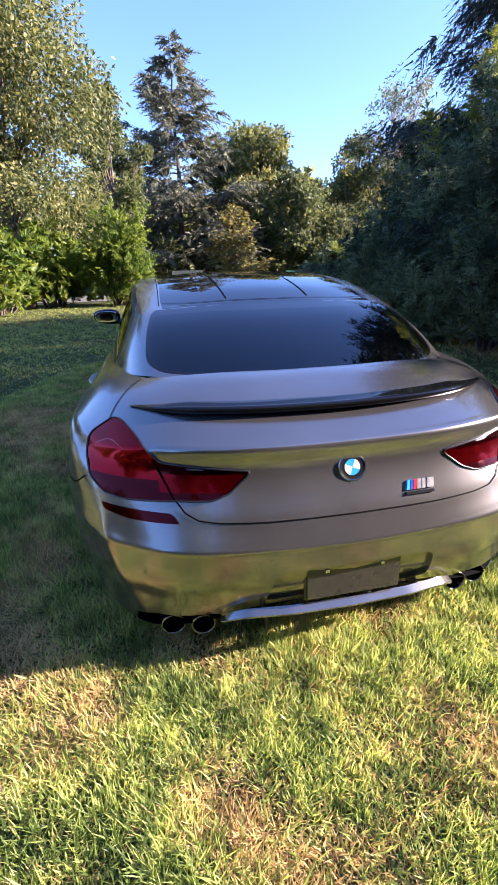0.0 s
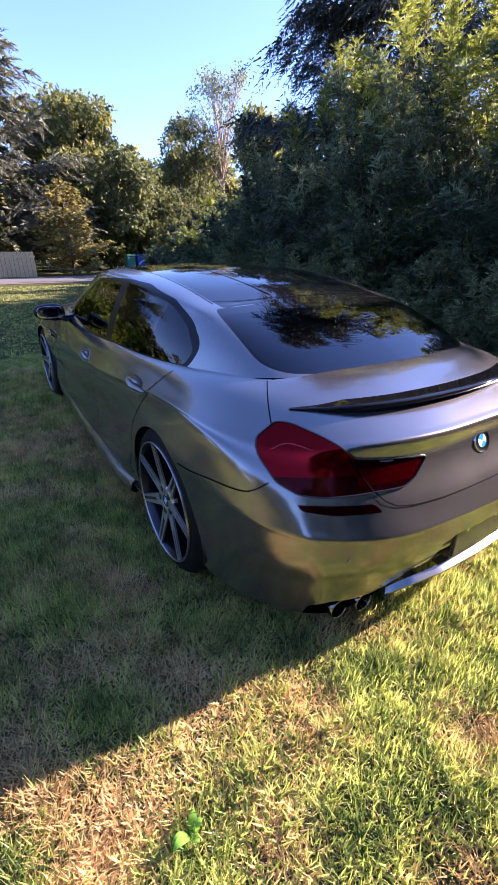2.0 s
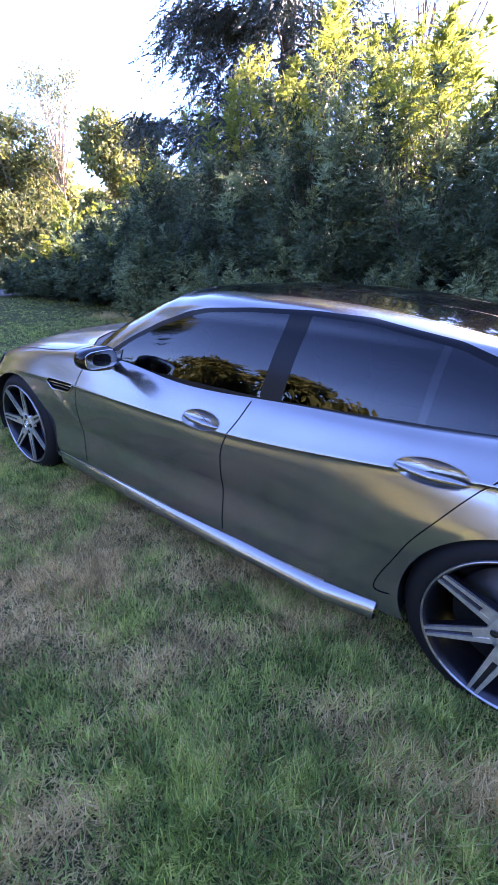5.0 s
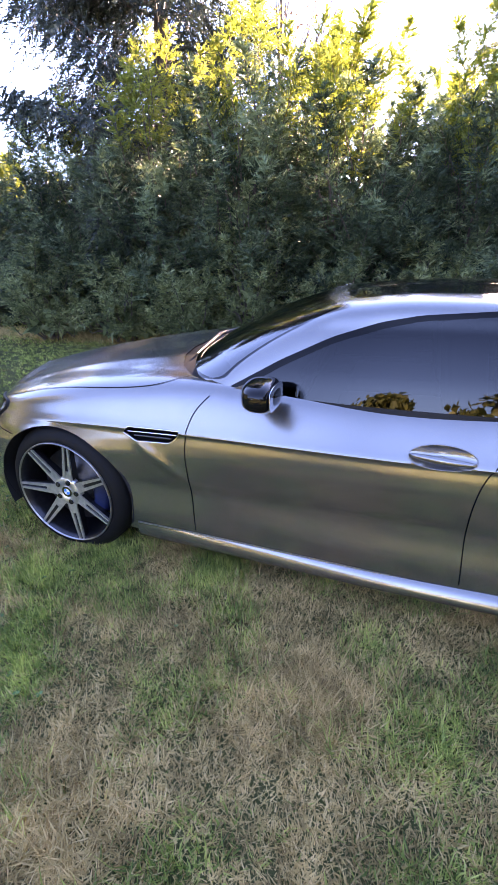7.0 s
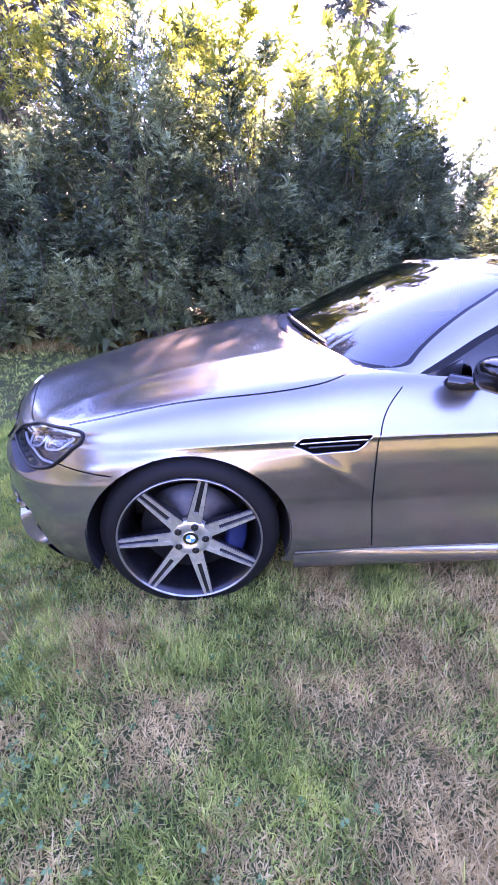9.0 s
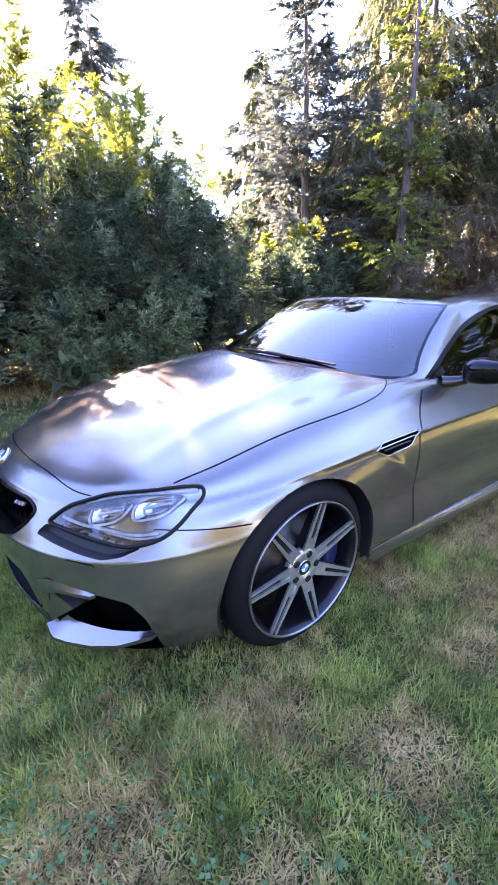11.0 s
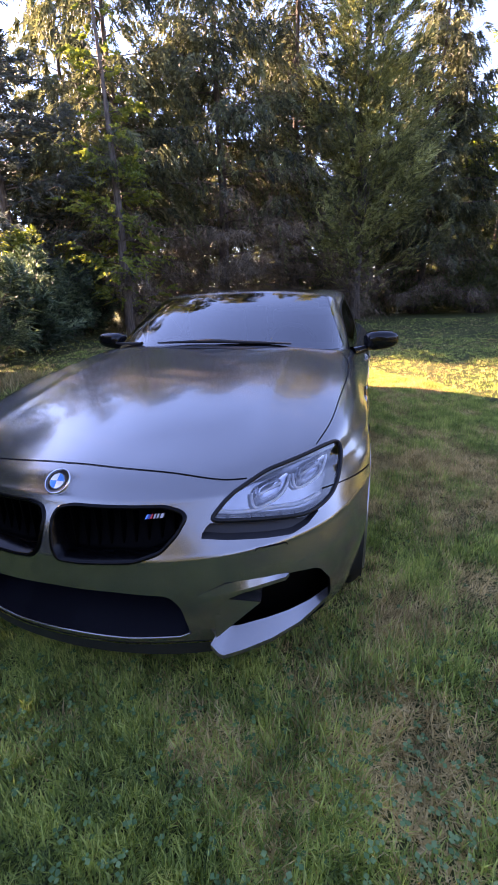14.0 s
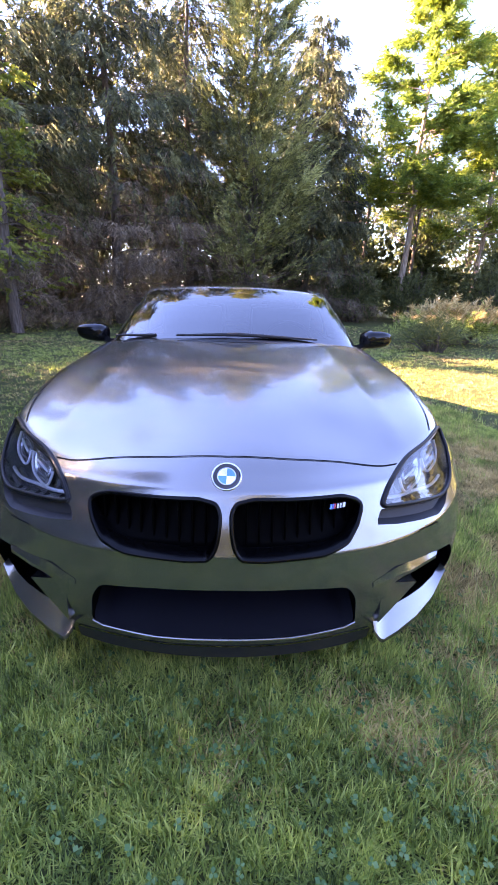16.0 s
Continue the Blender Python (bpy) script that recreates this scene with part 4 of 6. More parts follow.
# panel gaps
left = lambda c: c[..., 0] > 0.3
front_lid = lambda c: (c[..., 1] > 1.6) & (c[..., 2] > 0.62)
seam("hood_gap", lower, "top", [(0, 2.24), (.17, 2.225), (.336, 2.185), (.47, 2.145), (.525, 2.115)], car, front_lid)
seam("hood_gap", lower, "top", [(.71, 1.905), (.737, 1.80), (.760, 1.586), (.777, 1.304), (.772, 1.032), (.755, .93), (.715, .855), (.672, .81)], car, lambda c: (c[..., 1] > 0.6) & (c[..., 2] > 0.73))
seam("door_gap", lower, "side", [(.70, .872), (.755, .81), (.788, .72), (.797, .60), (.79, .45), (.779, .25)], car, left)
seam("door_gap", lower, "side", [(-.42, .85), (-.385, .77), (-.335, .68), (-.312, .57), (-.31, .42), (-.318, .235)], car, left)
seam("door_gap", lower, "side", [(-1.405, .888), (-1.36, .835), (-1.29, .76), (-1.20, .64), (-1.13, .53), (-1.085, .43), (-1.05, .35), (-1.045, .30), (-1.10, .30)], car, left)
seam("bumper_gap", lower, "side", [(-1.71, .624), (-1.80, .630), (-1.909, .643), (-2.03, .650), (-2.075, .66), (-2.118, .697)], car, left)
seam("bumper_gap", lower, "side", [(2.00, .648), (1.87, .641), (1.733, .632)], car, left)
seam("trunk_gap", lower, "front", [(.578, .772), (.52, .676), (.495, .645), (.46, .627), (.40, .620), (.263, .615), (.133, .613), (0, .612)], car, lambda c: c[..., 1] < -2.05, curve=False)
seam("trunk_gap", lower, "top", [(.60, -1.84), (.645, -1.907), (.69, -1.985), (.706, -2.02)], car, lambda c: (c[..., 2] > 0.8) & (c[..., 1] < -1.7))
seam("lamp_gap", lower, "front", [(.572, .778), (.548, .728), (.522, .676)], car, lambda c: c[..., 1] < -2.05, width=0.005, lift=0.005)
seam("roof_gap", cabin, "top", [(.515, -1.29), (.515, -.94), (.522, -.3), (.508, .1)], car, lambda c: c[..., 2] > 1.05)
seam("roof_gap", cabin, "top", [(0, -1.325), (.25, -1.315), (.42, -1.295), (.50, -1.26)], car, lambda c: c[..., 2] > 1.05, width=0.006)
seam("roof_groove", cabin, "top", [(.20, -1.28), (.21, -.9), (.215, -.3), (.21, .15)], car, lambda c: c[..., 2] > 1.05, width=0.007)
seam("washer_cover", lower, "front", [(.575, .545), (.578, .553), (.655, .549), (.66, .54)], car, lambda c: c[..., 1] > 1.9, width=0.003, curve=False)
seam("sill_line", lower, "side", [(1.085, .238), (.59, .229), (.14, .220), (-.22, .212), (-.85, .228)], car, left, width=0.008, mat=SATIN, label="bright sill line")

# side skirts
sk_y = np.linspace(1.09, -1.06, 60)
up = np.interp(sk_y, [-1.06, -.85, 0, 1.09], [.236, .225, .214, .232])
bulge = np.interp(sk_y, [-1.06, -.83, .2, 1.09], [.025, .045, .022, .004]) * 1.0
base = np.interp(sk_y, [-1.0, -.4, .2, .75, 1.1], [.895, .89, .885, .875, .868])
prof = [(0.0, 0.0), (0.55, -0.012), (1.0, -0.045), (0.9, -0.062), (0.2, -0.075), (-0.6, -0.07)]
G = np.array([np.stack([base + bulge * a, sk_y, up + b], -1) for a, b in prof])
m, n = G.shape[:2]
i, j = np.meshgrid(np.arange(m - 1), np.arange(n - 1), indexing="ij")
sided("side_skirt", G.reshape(-1, 3), np.stack([i * n + j, i * n + j + 1, (i + 1) * n + j + 1, (i + 1) * n + j], -1).reshape(-1, 4), PAINT, car, smooth=True)

# wheel-arch liners and the dark underside
for wx, wy, wz, wr in WHEELS.values():
    R, wide = 0.352, 0.388 if wy > 0 else 0.366
    th = np.linspace(-0.35, np.pi + 0.35, 40)
    xs = np.array([0.885, 0.80, 0.55])
    G = np.array([np.stack([np.full(40, x), wy + wide * np.cos(th), wz + 0.005 + R * np.sin(th)], -1) for x in xs])
    i, j = np.meshgrid(np.arange(2), np.arange(39), indexing="ij")
    sided("arch_liner", G.reshape(-1, 3), np.stack([i * 40 + j, i * 40 + j + 1, (i + 1) * 40 + j + 1, (i + 1) * 40 + j], -1).reshape(-1, 4), MATTE, car, smooth=True)
part("underbody", box_bm(1.12, 4.1, 0.04, (0, -0.02, 0.20), 0.01), MATTE, car)
part("inner_panel", box_bm(1.06, 0.9, 0.45, (0, 1.45, 0.45), 0.02), MATTE, car)
part("inner_panel", box_bm(1.06, 0.9, 0.45, (0, -1.45, 0.45), 0.02), MATTE, car)

# ---- wheels ----
def prism(a, b, wa, wb, across, depth_way, da, db):
    """A bar from a to b: its half widths across, and how deep it goes."""
    a, b, across, depth_way = (np.asarray(v, float) for v in (a, b, across, depth_way))
    V = np.array([a - across * wa, a + across * wa, a + across * wa * 0.7 + depth_way * da, a - across * wa * 0.7 + depth_way * da,
                  b - across * wb, b + across * wb, b + across * wb * 0.7 + depth_way * db, b - across * wb * 0.7 + depth_way * db])
    F = np.array([(0, 1, 5, 4), (1, 2, 6, 5), (2, 3, 7, 6), (3, 0, 4, 7), (3, 2, 1, 0), (4, 5, 6, 7)])
    return V, F


def roundel(r, depth=0.006):
    """A badge that faces +x: bright rim, dark band, four quarters of blue and white."""
    th = np.linspace(0, 2 * np.pi, 49)[:-1]
    rings = [(r, -depth), (r, 0.0), (r * 0.95, depth * 0.4), (r * 0.9, 0.0), (r * 0.62, 0.0005), (r * 0.58, depth * 0.15), (r * 0.56, 0.0006), (0.0008, depth * 0.3)]
    V = np.array([[o, q * np.cos(t), q * np.sin(t)] for q, o in rings for t in th])
    F, idx = [], []
    for k in range(len(rings) - 1):
        for j in range(48):
            F.append((k * 48 + j, k * 48 + (j + 1) % 48, (k + 1) * 48 + (j + 1) % 48, (k + 1) * 48 + j))
            idx.append(0 if k in (0, 1, 2, 4, 5) else 1 if k == 3 else 2 + ((j // 12) % 2))
    return V, np.array(F), idx


BADGE = [CHROME, BLACK, SKYBLUE, WHITE]


def make_wheel(side, wy, wz, tilt):
    """side: -1 on the car's left, 1 on its right."""
    flip = np.array([side, 1.0, 1.0])

    def put(name, V, F, mat, parent, label="", smooth=True, index=None):
        grow = np.array([1, 1, 1]) if name == "tyre" else np.array([1, 1.032, 1.032])
        ob = part_np(name, V * flip * grow + np.array([-side * (.018 if wy > 0 else .006), wy, wz]), F if side > 0 else np.asarray(F)[:, ::-1], mat, parent, label, smooth, index)
        return ob

    w = put("wheel", *lathe([(.262, .912), (.252, .905), (.247, .87), (.238, .78), (.236, .69), (.262, .685)], 96), ALLOY, car, "seven double-spoke alloy wheel with machined faces")
    put("tyre", *lathe([(.266, .898), (.273, .905), (.29, .907), (.312, .898), (.329, .884), (.339, .870), (.345, .858), (.346, .80), (.345, .715), (.338, .69), (.30, .675), (.262, .685)], 96), RUBBER, w)
    put("rim_lip", *lathe([(.266, .905), (.2665, .914), (.264, .9165), (.2605, .915), (.2585, .908)], 96), LIP, w, "machined bright rim edge")
    for k in range(7):
        p = radians(tilt + 360 / 7 * k)
        d, c = np.array([0, -np.cos(p), np.sin(p)]), np.array([0, np.sin(p), np.cos(p)])
        lots, idx = [], []
        lots.append(prism(d * 0.05 + np.array([.882, 0, 0]), d * 0.258 + np.array([.905, 0, 0]), .029, .02, c, (-1, 0, 0), .045, .03))
        idx += [0] * 6
        for s in (-1, 1):
            lots.append(prism(d * 0.06 + c * s * .0185 + np.array([.8905, 0, 0]), d * 0.257 + c * s * .0120 + np.array([.914, 0, 0]), .0095, .0048, c, (-1, 0, 0), .015, .013))
            idx += [1] * 6
        lots.append(prism(d * 0.06 + np.array([.8895, 0, 0]), d * 0.118 + np.array([.8966, 0, 0]), .0145, .008, c, (-1, 0, 0), .015, .013))
        idx += [1] * 6
        V, F = join(lots)
        put("spoke", V, F, [ALLOY, SATIN], w, smooth=False, index=idx)
    put("hub", *lathe([(.08, .866), (.078, .887), (.07, .893), (.036, .896), (.031, .889), (.001, .889)], 48), SATIN, w)
    for k in range(5):
        p = radians(tilt + 36 + 72 * k)
        V, F = lathe([(.0135, .880), (.0135, .8978), (.012, .8982), (.001, .8982)], 16)
        put("lug_hole", V + np.array([0, np.cos(p) * .055, np.sin(p) * .055]), F, BLACK, w)
    V, F, idx = roundel(.030, .004)
    put("hub_cap", V + np.array([.893, 0, 0]), F, BADGE, w, index=idx)
    put("brake_disc", *lathe([(.19, .80), (.19, .815), (.11, .815), (.09, .84), (.001, .84)], 64), STEEL, w)
    p = np.linspace(-0.55, 0.42, 12)
    prof = [(.135, .80), (.135, .862), (.15, .872), (.20, .868), (.212, .85), (.212, .80)]
    G = np.array([[(o, -r * np.cos(t), r * np.sin(t)) for t in p] for r, o in prof])
    i, j = np.meshgrid(np.arange(5), np.arange(11), indexing="ij")
    put("brake_caliper", G.reshape(-1, 3), np.stack([i * 12 + j, i * 12 + j + 1, (i + 1) * 12 + j + 1, (i + 1) * 12 + j], -1).reshape(-1, 4), BLUE, w, "blue painted brake caliper")


for sgn in (-1, 1):
    make_wheel(sgn, 1.486, 0.338, 75)
    make_wheel(sgn, -1.482, 0.330, 100)


# ---- lamps ----
GUIDE = plain("frosted_light_guide", (0.88, 0.9, 0.93), 0.25, coat=0.5)
BOWL = plain("silver_lamp_bowl", (0.34, 0.345, 0.355), 0.22, metal=0.8, scale=20)
REVERSE = plain("smoky_reverse_lens", (0.11, 0.115, 0.13), 0.2, metal=0.7, scale=20)
POD = plain("silvered_lamp_pod", (0.55, 0.56, 0.6), 0.12, metal=0.95, coat=0.3)
V, F = piece(lower, "headlight")
lenses = sided("headlight", V, F, LENS, car, "clear headlight with twin light rings")
lamp_side = lambda c: c[..., 1] > 1.7
way = np.array([.28, .95, .05])


def in_lamp(pts, depth, smooth_n=0):
    P, N = on_shell(lower, "front", smooth_line(pts, smooth_n) if smooth_n else np.asarray(pts), lamp_side)
    return P - way * depth


def pod_outline(cx, cz, w, h, n=40):
    """A rounded pod, flatter above and narrower below."""
    th = np.linspace(0, 2 * np.pi, n, endpoint=False)
    sx, sz = np.sign(np.cos(th)) * np.abs(np.cos(th)) ** 0.6, np.sign(np.sin(th)) * np.abs(np.sin(th)) ** 0.6
    return np.stack([cx + w * sx * (1 + 0.18 * sz), cz + h * sz + 0.25 * w * sx], -1)


for ob, sg in zip(lenses, (-1, 1)):
    fl = np.array([sg, 1.0, 1.0])

    def lamp(name, VF, mat, label="", smooth=True):
        part_np(name, VF[0] * fl, VF[1] if sg > 0 else VF[1][:, ::-1], mat, ob, label, smooth)

    lamp("lamp_bowl", hollow(V, F, -way * .05), BOWL, "", False)
    for cx, cz, w, h in ((.598, .668, .045, .029), (.704, .693, .042, .029)):
        O = pod_outline(cx, cz, w, h)
        rim, floor_p = in_lamp(O, .036), in_lamp(np.array([cx, cz]) + (O - [cx, cz]) * 0.8, .046)
        i = np.arange(40)
        jn = (i + 1) % 40
        lamp("lamp_pod", (np.concatenate([rim, floor_p, floor_p.mean(0) + (floor_p - floor_p.mean(0)) * 0.03]), np.concatenate([np.stack([i, jn, jn + 40, i + 40], -1), np.stack([i + 40, jn + 40, jn + 80, i + 80], -1)])), POD)
        U = pod_outline(cx, cz, w * 1.04, h * 1.05)
        lamp("light_ring", tube(in_lamp(np.roll(U, -18, 0)[:26], .03), .0046, 8), GUIDE, "white frosted light ring")
        lamp("reflector_ring", tube(in_lamp(pod_outline(cx, cz, w * 0.6, h * 0.6), .04), .003, 6), CHROME)
        lamp("light_bar", tube(in_lamp([(cx - w * .62, cz - .004), (cx, cz + .005), (cx + w * .62, cz + .014)], .034, 8), .0045, 6), GUIDE)
    lamp("light_brow", tube(in_lamp([(.52, .692), (.59, .718), (.68, .736), (.765, .743)], .022, 24), np.linspace(.005, .009, 24), 6), GUIDE)
    lamp("light_strip", tube(in_lamp([(.463, .641), (.54, .628), (.62, .624), (.70, .618), (.742, .626)], .034, 30), .006, 6), GUIDE)
lip_line(lower, "front", HEADLIGHT, lambda c: c[..., 1] > 1.7, 0.0065, TRIM, "headlight_seal")

V, F = piece(lower, "tail_lamp")
tails = sided("tail_lamp", *pushed(V, F, 0.002), REDLENS, car, "glossy red tail lamp")
dimV, dimF = pushed(*piece(lower, "tail_dim"), 0.002)
rear = lambda c: c[..., 1] < -1.93
for ob, sg in zip(tails, (-1, 1)):
    fl = np.array([sg, 1.0, 1.0])
    part_np("dim_lens", dimV * fl, dimF if sg > 0 else dimF[:, ::-1], DEEPRED, ob, "darker red lens", True)
    for pts, rad, mat, nm in (([(.745, .782), (.70, .80), (.62, .775), (.575, .755)], .0036, REDBAR, "light_bar"), ([(.752, .735), (.70, .735), (.60, .728), (.53, .725)], .0036, REDBAR, "light_bar"),
                              ([(.50, .722), (.42, .722), (.36, .722)], .003, REDBAR, "light_bar"), ([(.72, .70), (.64, .694), (.55, .693)], .003, REDBAR, "light_bar"),
                              ([(.51, .748), (.42, .745), (.34, .74)], .0045, DEEPRED, "light_bar")):
        P, N = on_shell(lower, "front", smooth_line(pts, 24), rear)
        Vt, Ft = tube(P + np.array([0, .003, 0]), rad, 8)
        part_np(nm, Vt * fl, Ft if sg > 0 else Ft[:, ::-1], mat, ob, smooth=True)
    P, N = on_shell(lower, "front", densify([(.480, .755), (.435, .752)]), rear)
    Vt, Ft = tube(P + np.array([0, -.001, 0]), .0032, 6)
    part_np("reverse_lamp", Vt * fl, Ft if sg > 0 else Ft[:, ::-1], REVERSE, ob, smooth=True)
lip_line(lower, "front", TAIL, rear, 0.0028, BLACK, "tail_lamp_seal")
sided("reflector", *pushed(*piece(lower, "reflector"), 0.002), DEEPRED, car, "dark red bumper reflector")

# ---- vents, handles, mirrors ----
lip_line(lower, "side", VENT, left, 0.003, CHROME, "vent_frame")
P, N = on_shell(lower, "side", densify([(1.07, .708), (.83, .711)]), left)
sided("vent_bar", *tube(P, .0035, 6), CHROME, car)
P, N = on_shell(lower, "side", densify([(1.04, .690), (.86, .690)]), left)
sided("vent_bar", *tube(P - np.array([.004, 0, 0]), .006, 6), BLACK, car)
for y0, y1, z0, z1 in ((-.085, -.30, .741, .733), (-1.04, -1.265, .781, .775)):
    ym, zm, L = (y0 + y1) / 2, (z0 + z1) / 2, abs(y1 - y0) / 2
    th = np.linspace(0, 2 * np.pi, 40)
    poly = np.stack([ym + L * 1.02 * np.cos(th), zm + .040 * np.sin(th)], -1)
    P, N = on_shell(lower, "side", poly, left)
    mid, nm = on_shell(lower, "side", [(ym, zm)], left)
    dish = np.concatenate([P, mid + (P - mid) * 0.6 - np.array([.018, 0, 0]), mid + (P - mid) * 0.04 - np.array([.023, 0, 0])])
    n = len(P)
    i = np.arange(n - 1)
    quads = np.stack([i, i + 1, i + 1 + n, i + n], -1)
    sided("handle_dish", dish, np.concatenate([quads, quads + n])[:, ::-1], PAINT, car)
    sided("handle_rim", *tube(P, .0022, 6), PAINT, car)
    bar, nb = on_shell(lower, "side", smooth_line([(ym + L * .98, zm + .004), (ym, zm - .002), (ym - L * .98, zm - .008)], 30), left)
    bulge2 = np.sin(np.linspace(0, np.pi, 30)) ** 0.5
    sided("door_handle", *tube(bar + np.array([.014, 0, 0]) * bulge2[:, None], .004 + .0095 * bulge2, 10), PAINT, car)


def blob(c, half, power, n=28):
    """A rounded box as a smooth mesh."""
    u, v = np.linspace(-np.pi, np.pi, 2 * n + 1)[:-1], np.linspace(-np.pi / 2, np.pi / 2, n)
    sp = lambda x: np.sign(x) * np.abs(x) ** power
    U, W = np.meshgrid(u, v, indexing="ij")
    P = np.stack([sp(np.cos(W)) * sp(np.cos(U)), sp(np.cos(W)) * sp(np.sin(U)), sp(np.sin(W))], -1)
    i, j = np.meshgrid(np.arange(2 * n), np.arange(n - 1), indexing="ij")
    k = (i + 1) % (2 * n)
    F = np.stack([i * n + j, k * n + j, k * n + j + 1, i * n + j + 1], -1).reshape(-1, 4)
    return P.reshape(-1, 3), F, np.asarray(c, float), np.asarray(half, float)


P, F, c, h = blob((.945, .415, .938), (.105, .085, .058), 0.72)
P = P.copy()
P[:, 1] = np.where(P[:, 1] < 0, P[:, 1] * 0.55, P[:, 1] * (1.0 - 0.22 * P[:, 0]))     # flat towards the rear, swept at the tip
P[:, 2] = P[:, 2] * (1 - 0.16 * P[:, 0]) + 0.1 * P[:, 0]
V = c + P * h
mirrors = sided("mirror", V, F, CARBON, car, "dark glossy door mirror")
P2, F2, c2, h2 = blob((.945, .3735, .940), (.088, .003, .043), 0.6, 16)
for ob, sg in zip(mirrors, (-1, 1)):
    fl = np.array([sg, 1.0, 1.0])
    part_np("mirror_glass", (c2 + P2 * h2) * fl, F2 if sg > 0 else F2[:, ::-1], CHROME, ob, "mirror glass", True)
Pm = smooth_line([(.775, .52, .875), (.82, .475, .88), (.88, .44, .90)], 12)
sided("mirror_arm", *tube(Pm, np.linspace(.034, .02, 12), 10), BLACK, car)
for poly in ([(.69, .872), (.48, .866), (.47, .95)],):
    Pq = on_shell(cabin, "side", densify(poly + poly[:1], 0.02), lambda c: c[..., 0] > .5)[0]
    m = Pq.mean(0)
    V3 = np.concatenate([Pq, m[None]]) + np.array([.004, 0, .001])
    i = np.arange(len(Pq) - 1)
    sided("mirror_triangle", V3, np.stack([i, i + 1, np.full(len(i), len(Pq))], -1), BLACK, car, smooth=False)

# ---- spoiler, exhaust, plate, badges ----
sp_line = smooth_line([(.0, -2.20, .880), (.265, -2.183, .881), (.42, -2.145, .880), (.53, -2.095, .878), (.635, -2.018, .877)], 50)
fade = np.clip((0.66 - sp_line[:, 0]) / 0.2, 0.08, 1)[:, None]
rows = [sp_line + np.array([0, .055, .018]) * fade * [1, 1, 0.9], sp_line + np.array([0, .0, .017]) * fade, sp_line + np.array([0, -.026, .018]) * fade, sp_line + np.array([0, -.029, .011]) * fade, sp_line + np.array([0, -.016, -.003]) * fade]
G = np.array(rows)
m, n = G.shape[:2]
i, j = np.meshgrid(np.arange(m - 1), np.arange(n - 1), indexing="ij")
F = np.stack([i * n + j, i * n + j + 1, (i + 1) * n + j + 1, (i + 1) * n + j], -1).reshape(-1, 4)
part_np("spoiler", *weld(*both(G.reshape(-1, 3), F)), CARBON, car, "dark carbon fibre boot lip spoiler", smooth=True)
TIP = plain("smoked_chrome", (0.2, 0.2, 0.21), 0.15, metal=1.0)
for x, y in ((.468, -2.280), (.566, -2.258)):
    V, F = lathe([(.034, .12), (.035, -.004), (.037, -.008), (.040, -.005), (.041, .01), (.041, .12)], 32)
    sided("exhaust_pipe", V[:, [1, 0, 2]] + np.array([x, y, .186]), F, TIP, car, "dark chrome exhaust tip")
for x in (-.27, -.09, .09, .27):
    part("diffuser_fin", box_bm(.012, .09, .05, (x, -2.31, .235), .004), MATTE, car)
sided("bumper_bar", *blade([(0, -2.385, .298), (.2, -2.38, .298), (.33, -2.36, .293), (.385, -2.335, .268), (.405, -2.32, .248)], [(0, -2.408, .284), (.2, -2.402, .284), (.335, -2.38, .278), (.395, -2.35, .25), (.415, -2.33, .232)], 0.006), PAINT, car)
plate = part("number_plate", box_bm(.305, .012, .118, (0, -2.392, .382), .004), PLATE, car, "dark covered number plate")
part("plate_frame", box_bm(.32, .006, .132, (0, -2.387, .382), .003), BLACK, plate)
for x in (-.09, .09):
    part("plate_screw", box_bm(.012, .006, .012, (x, -2.399, .425), .003), CHROME, plate)
for x, z in ((-.259, .50), (.259, .50), (-.62, .47), (.62, .47)):
    P, N = on_shell(lower, "front", [(abs(x), z)], lambda c: c[..., 1] < -2)
    V, F = lathe([(.0095, -.003), (.0095, .0003), (.0085, .0003), (.0083, -.0006), (.001, -.0006)], 20)
    part_np("parking_sensor", V[:, [1, 0, 2]] * [1, -1, 1] + P[0] * [np.sign(x), 1, 1], F, PAINT, car)


def place_badge(name, x, z, where, r, label):
    P, N = on_shell(lower, "front", [(x, z)], where)
    nn = N[0] * np.sign(N[0, 1] * P[0, 1])
    V, F, idx = roundel(r)
    q = Vector((1, 0, 0)).rotation_difference(Vector(nn)).to_matrix()
    spin = np.array(q @ Matrix.Rotation(radians(45), 3, "X"))
    part_np(name, V @ spin.T + P[0] + nn * .004, F, BADGE, car, label, True, idx)


place_badge("front_badge", 0.0, .742, lambda c: c[..., 1] > 1.9, .041, "round blue and white bonnet badge")
place_badge("rear_badge", 0.0, .728, lambda c: c[..., 1] < -2.0, .043, "round blue and white boot badge")
def bar_on(name, x0, x1, z0, z1, lean, where, mat, depth=.006, mirror=1):
    """A small raised bar of a badge."""
    P, N = on_shell(lower, "front", [(abs(x0), z0), (abs(x1), z0), (abs(x1) + lean, z1), (abs(x0) + lean, z1)], where)
    P = P * [mirror, 1, 1]
    out = np.array([0, np.sign(P[0, 1]) * depth, 0.002])
    V = np.concatenate([P, P + out])
    part_np(name, V, np.array([(4, 5, 6, 7), (0, 1, 5, 4), (1, 2, 6, 5), (2, 3, 7, 6), (3, 0, 4, 7)]), mat, car)


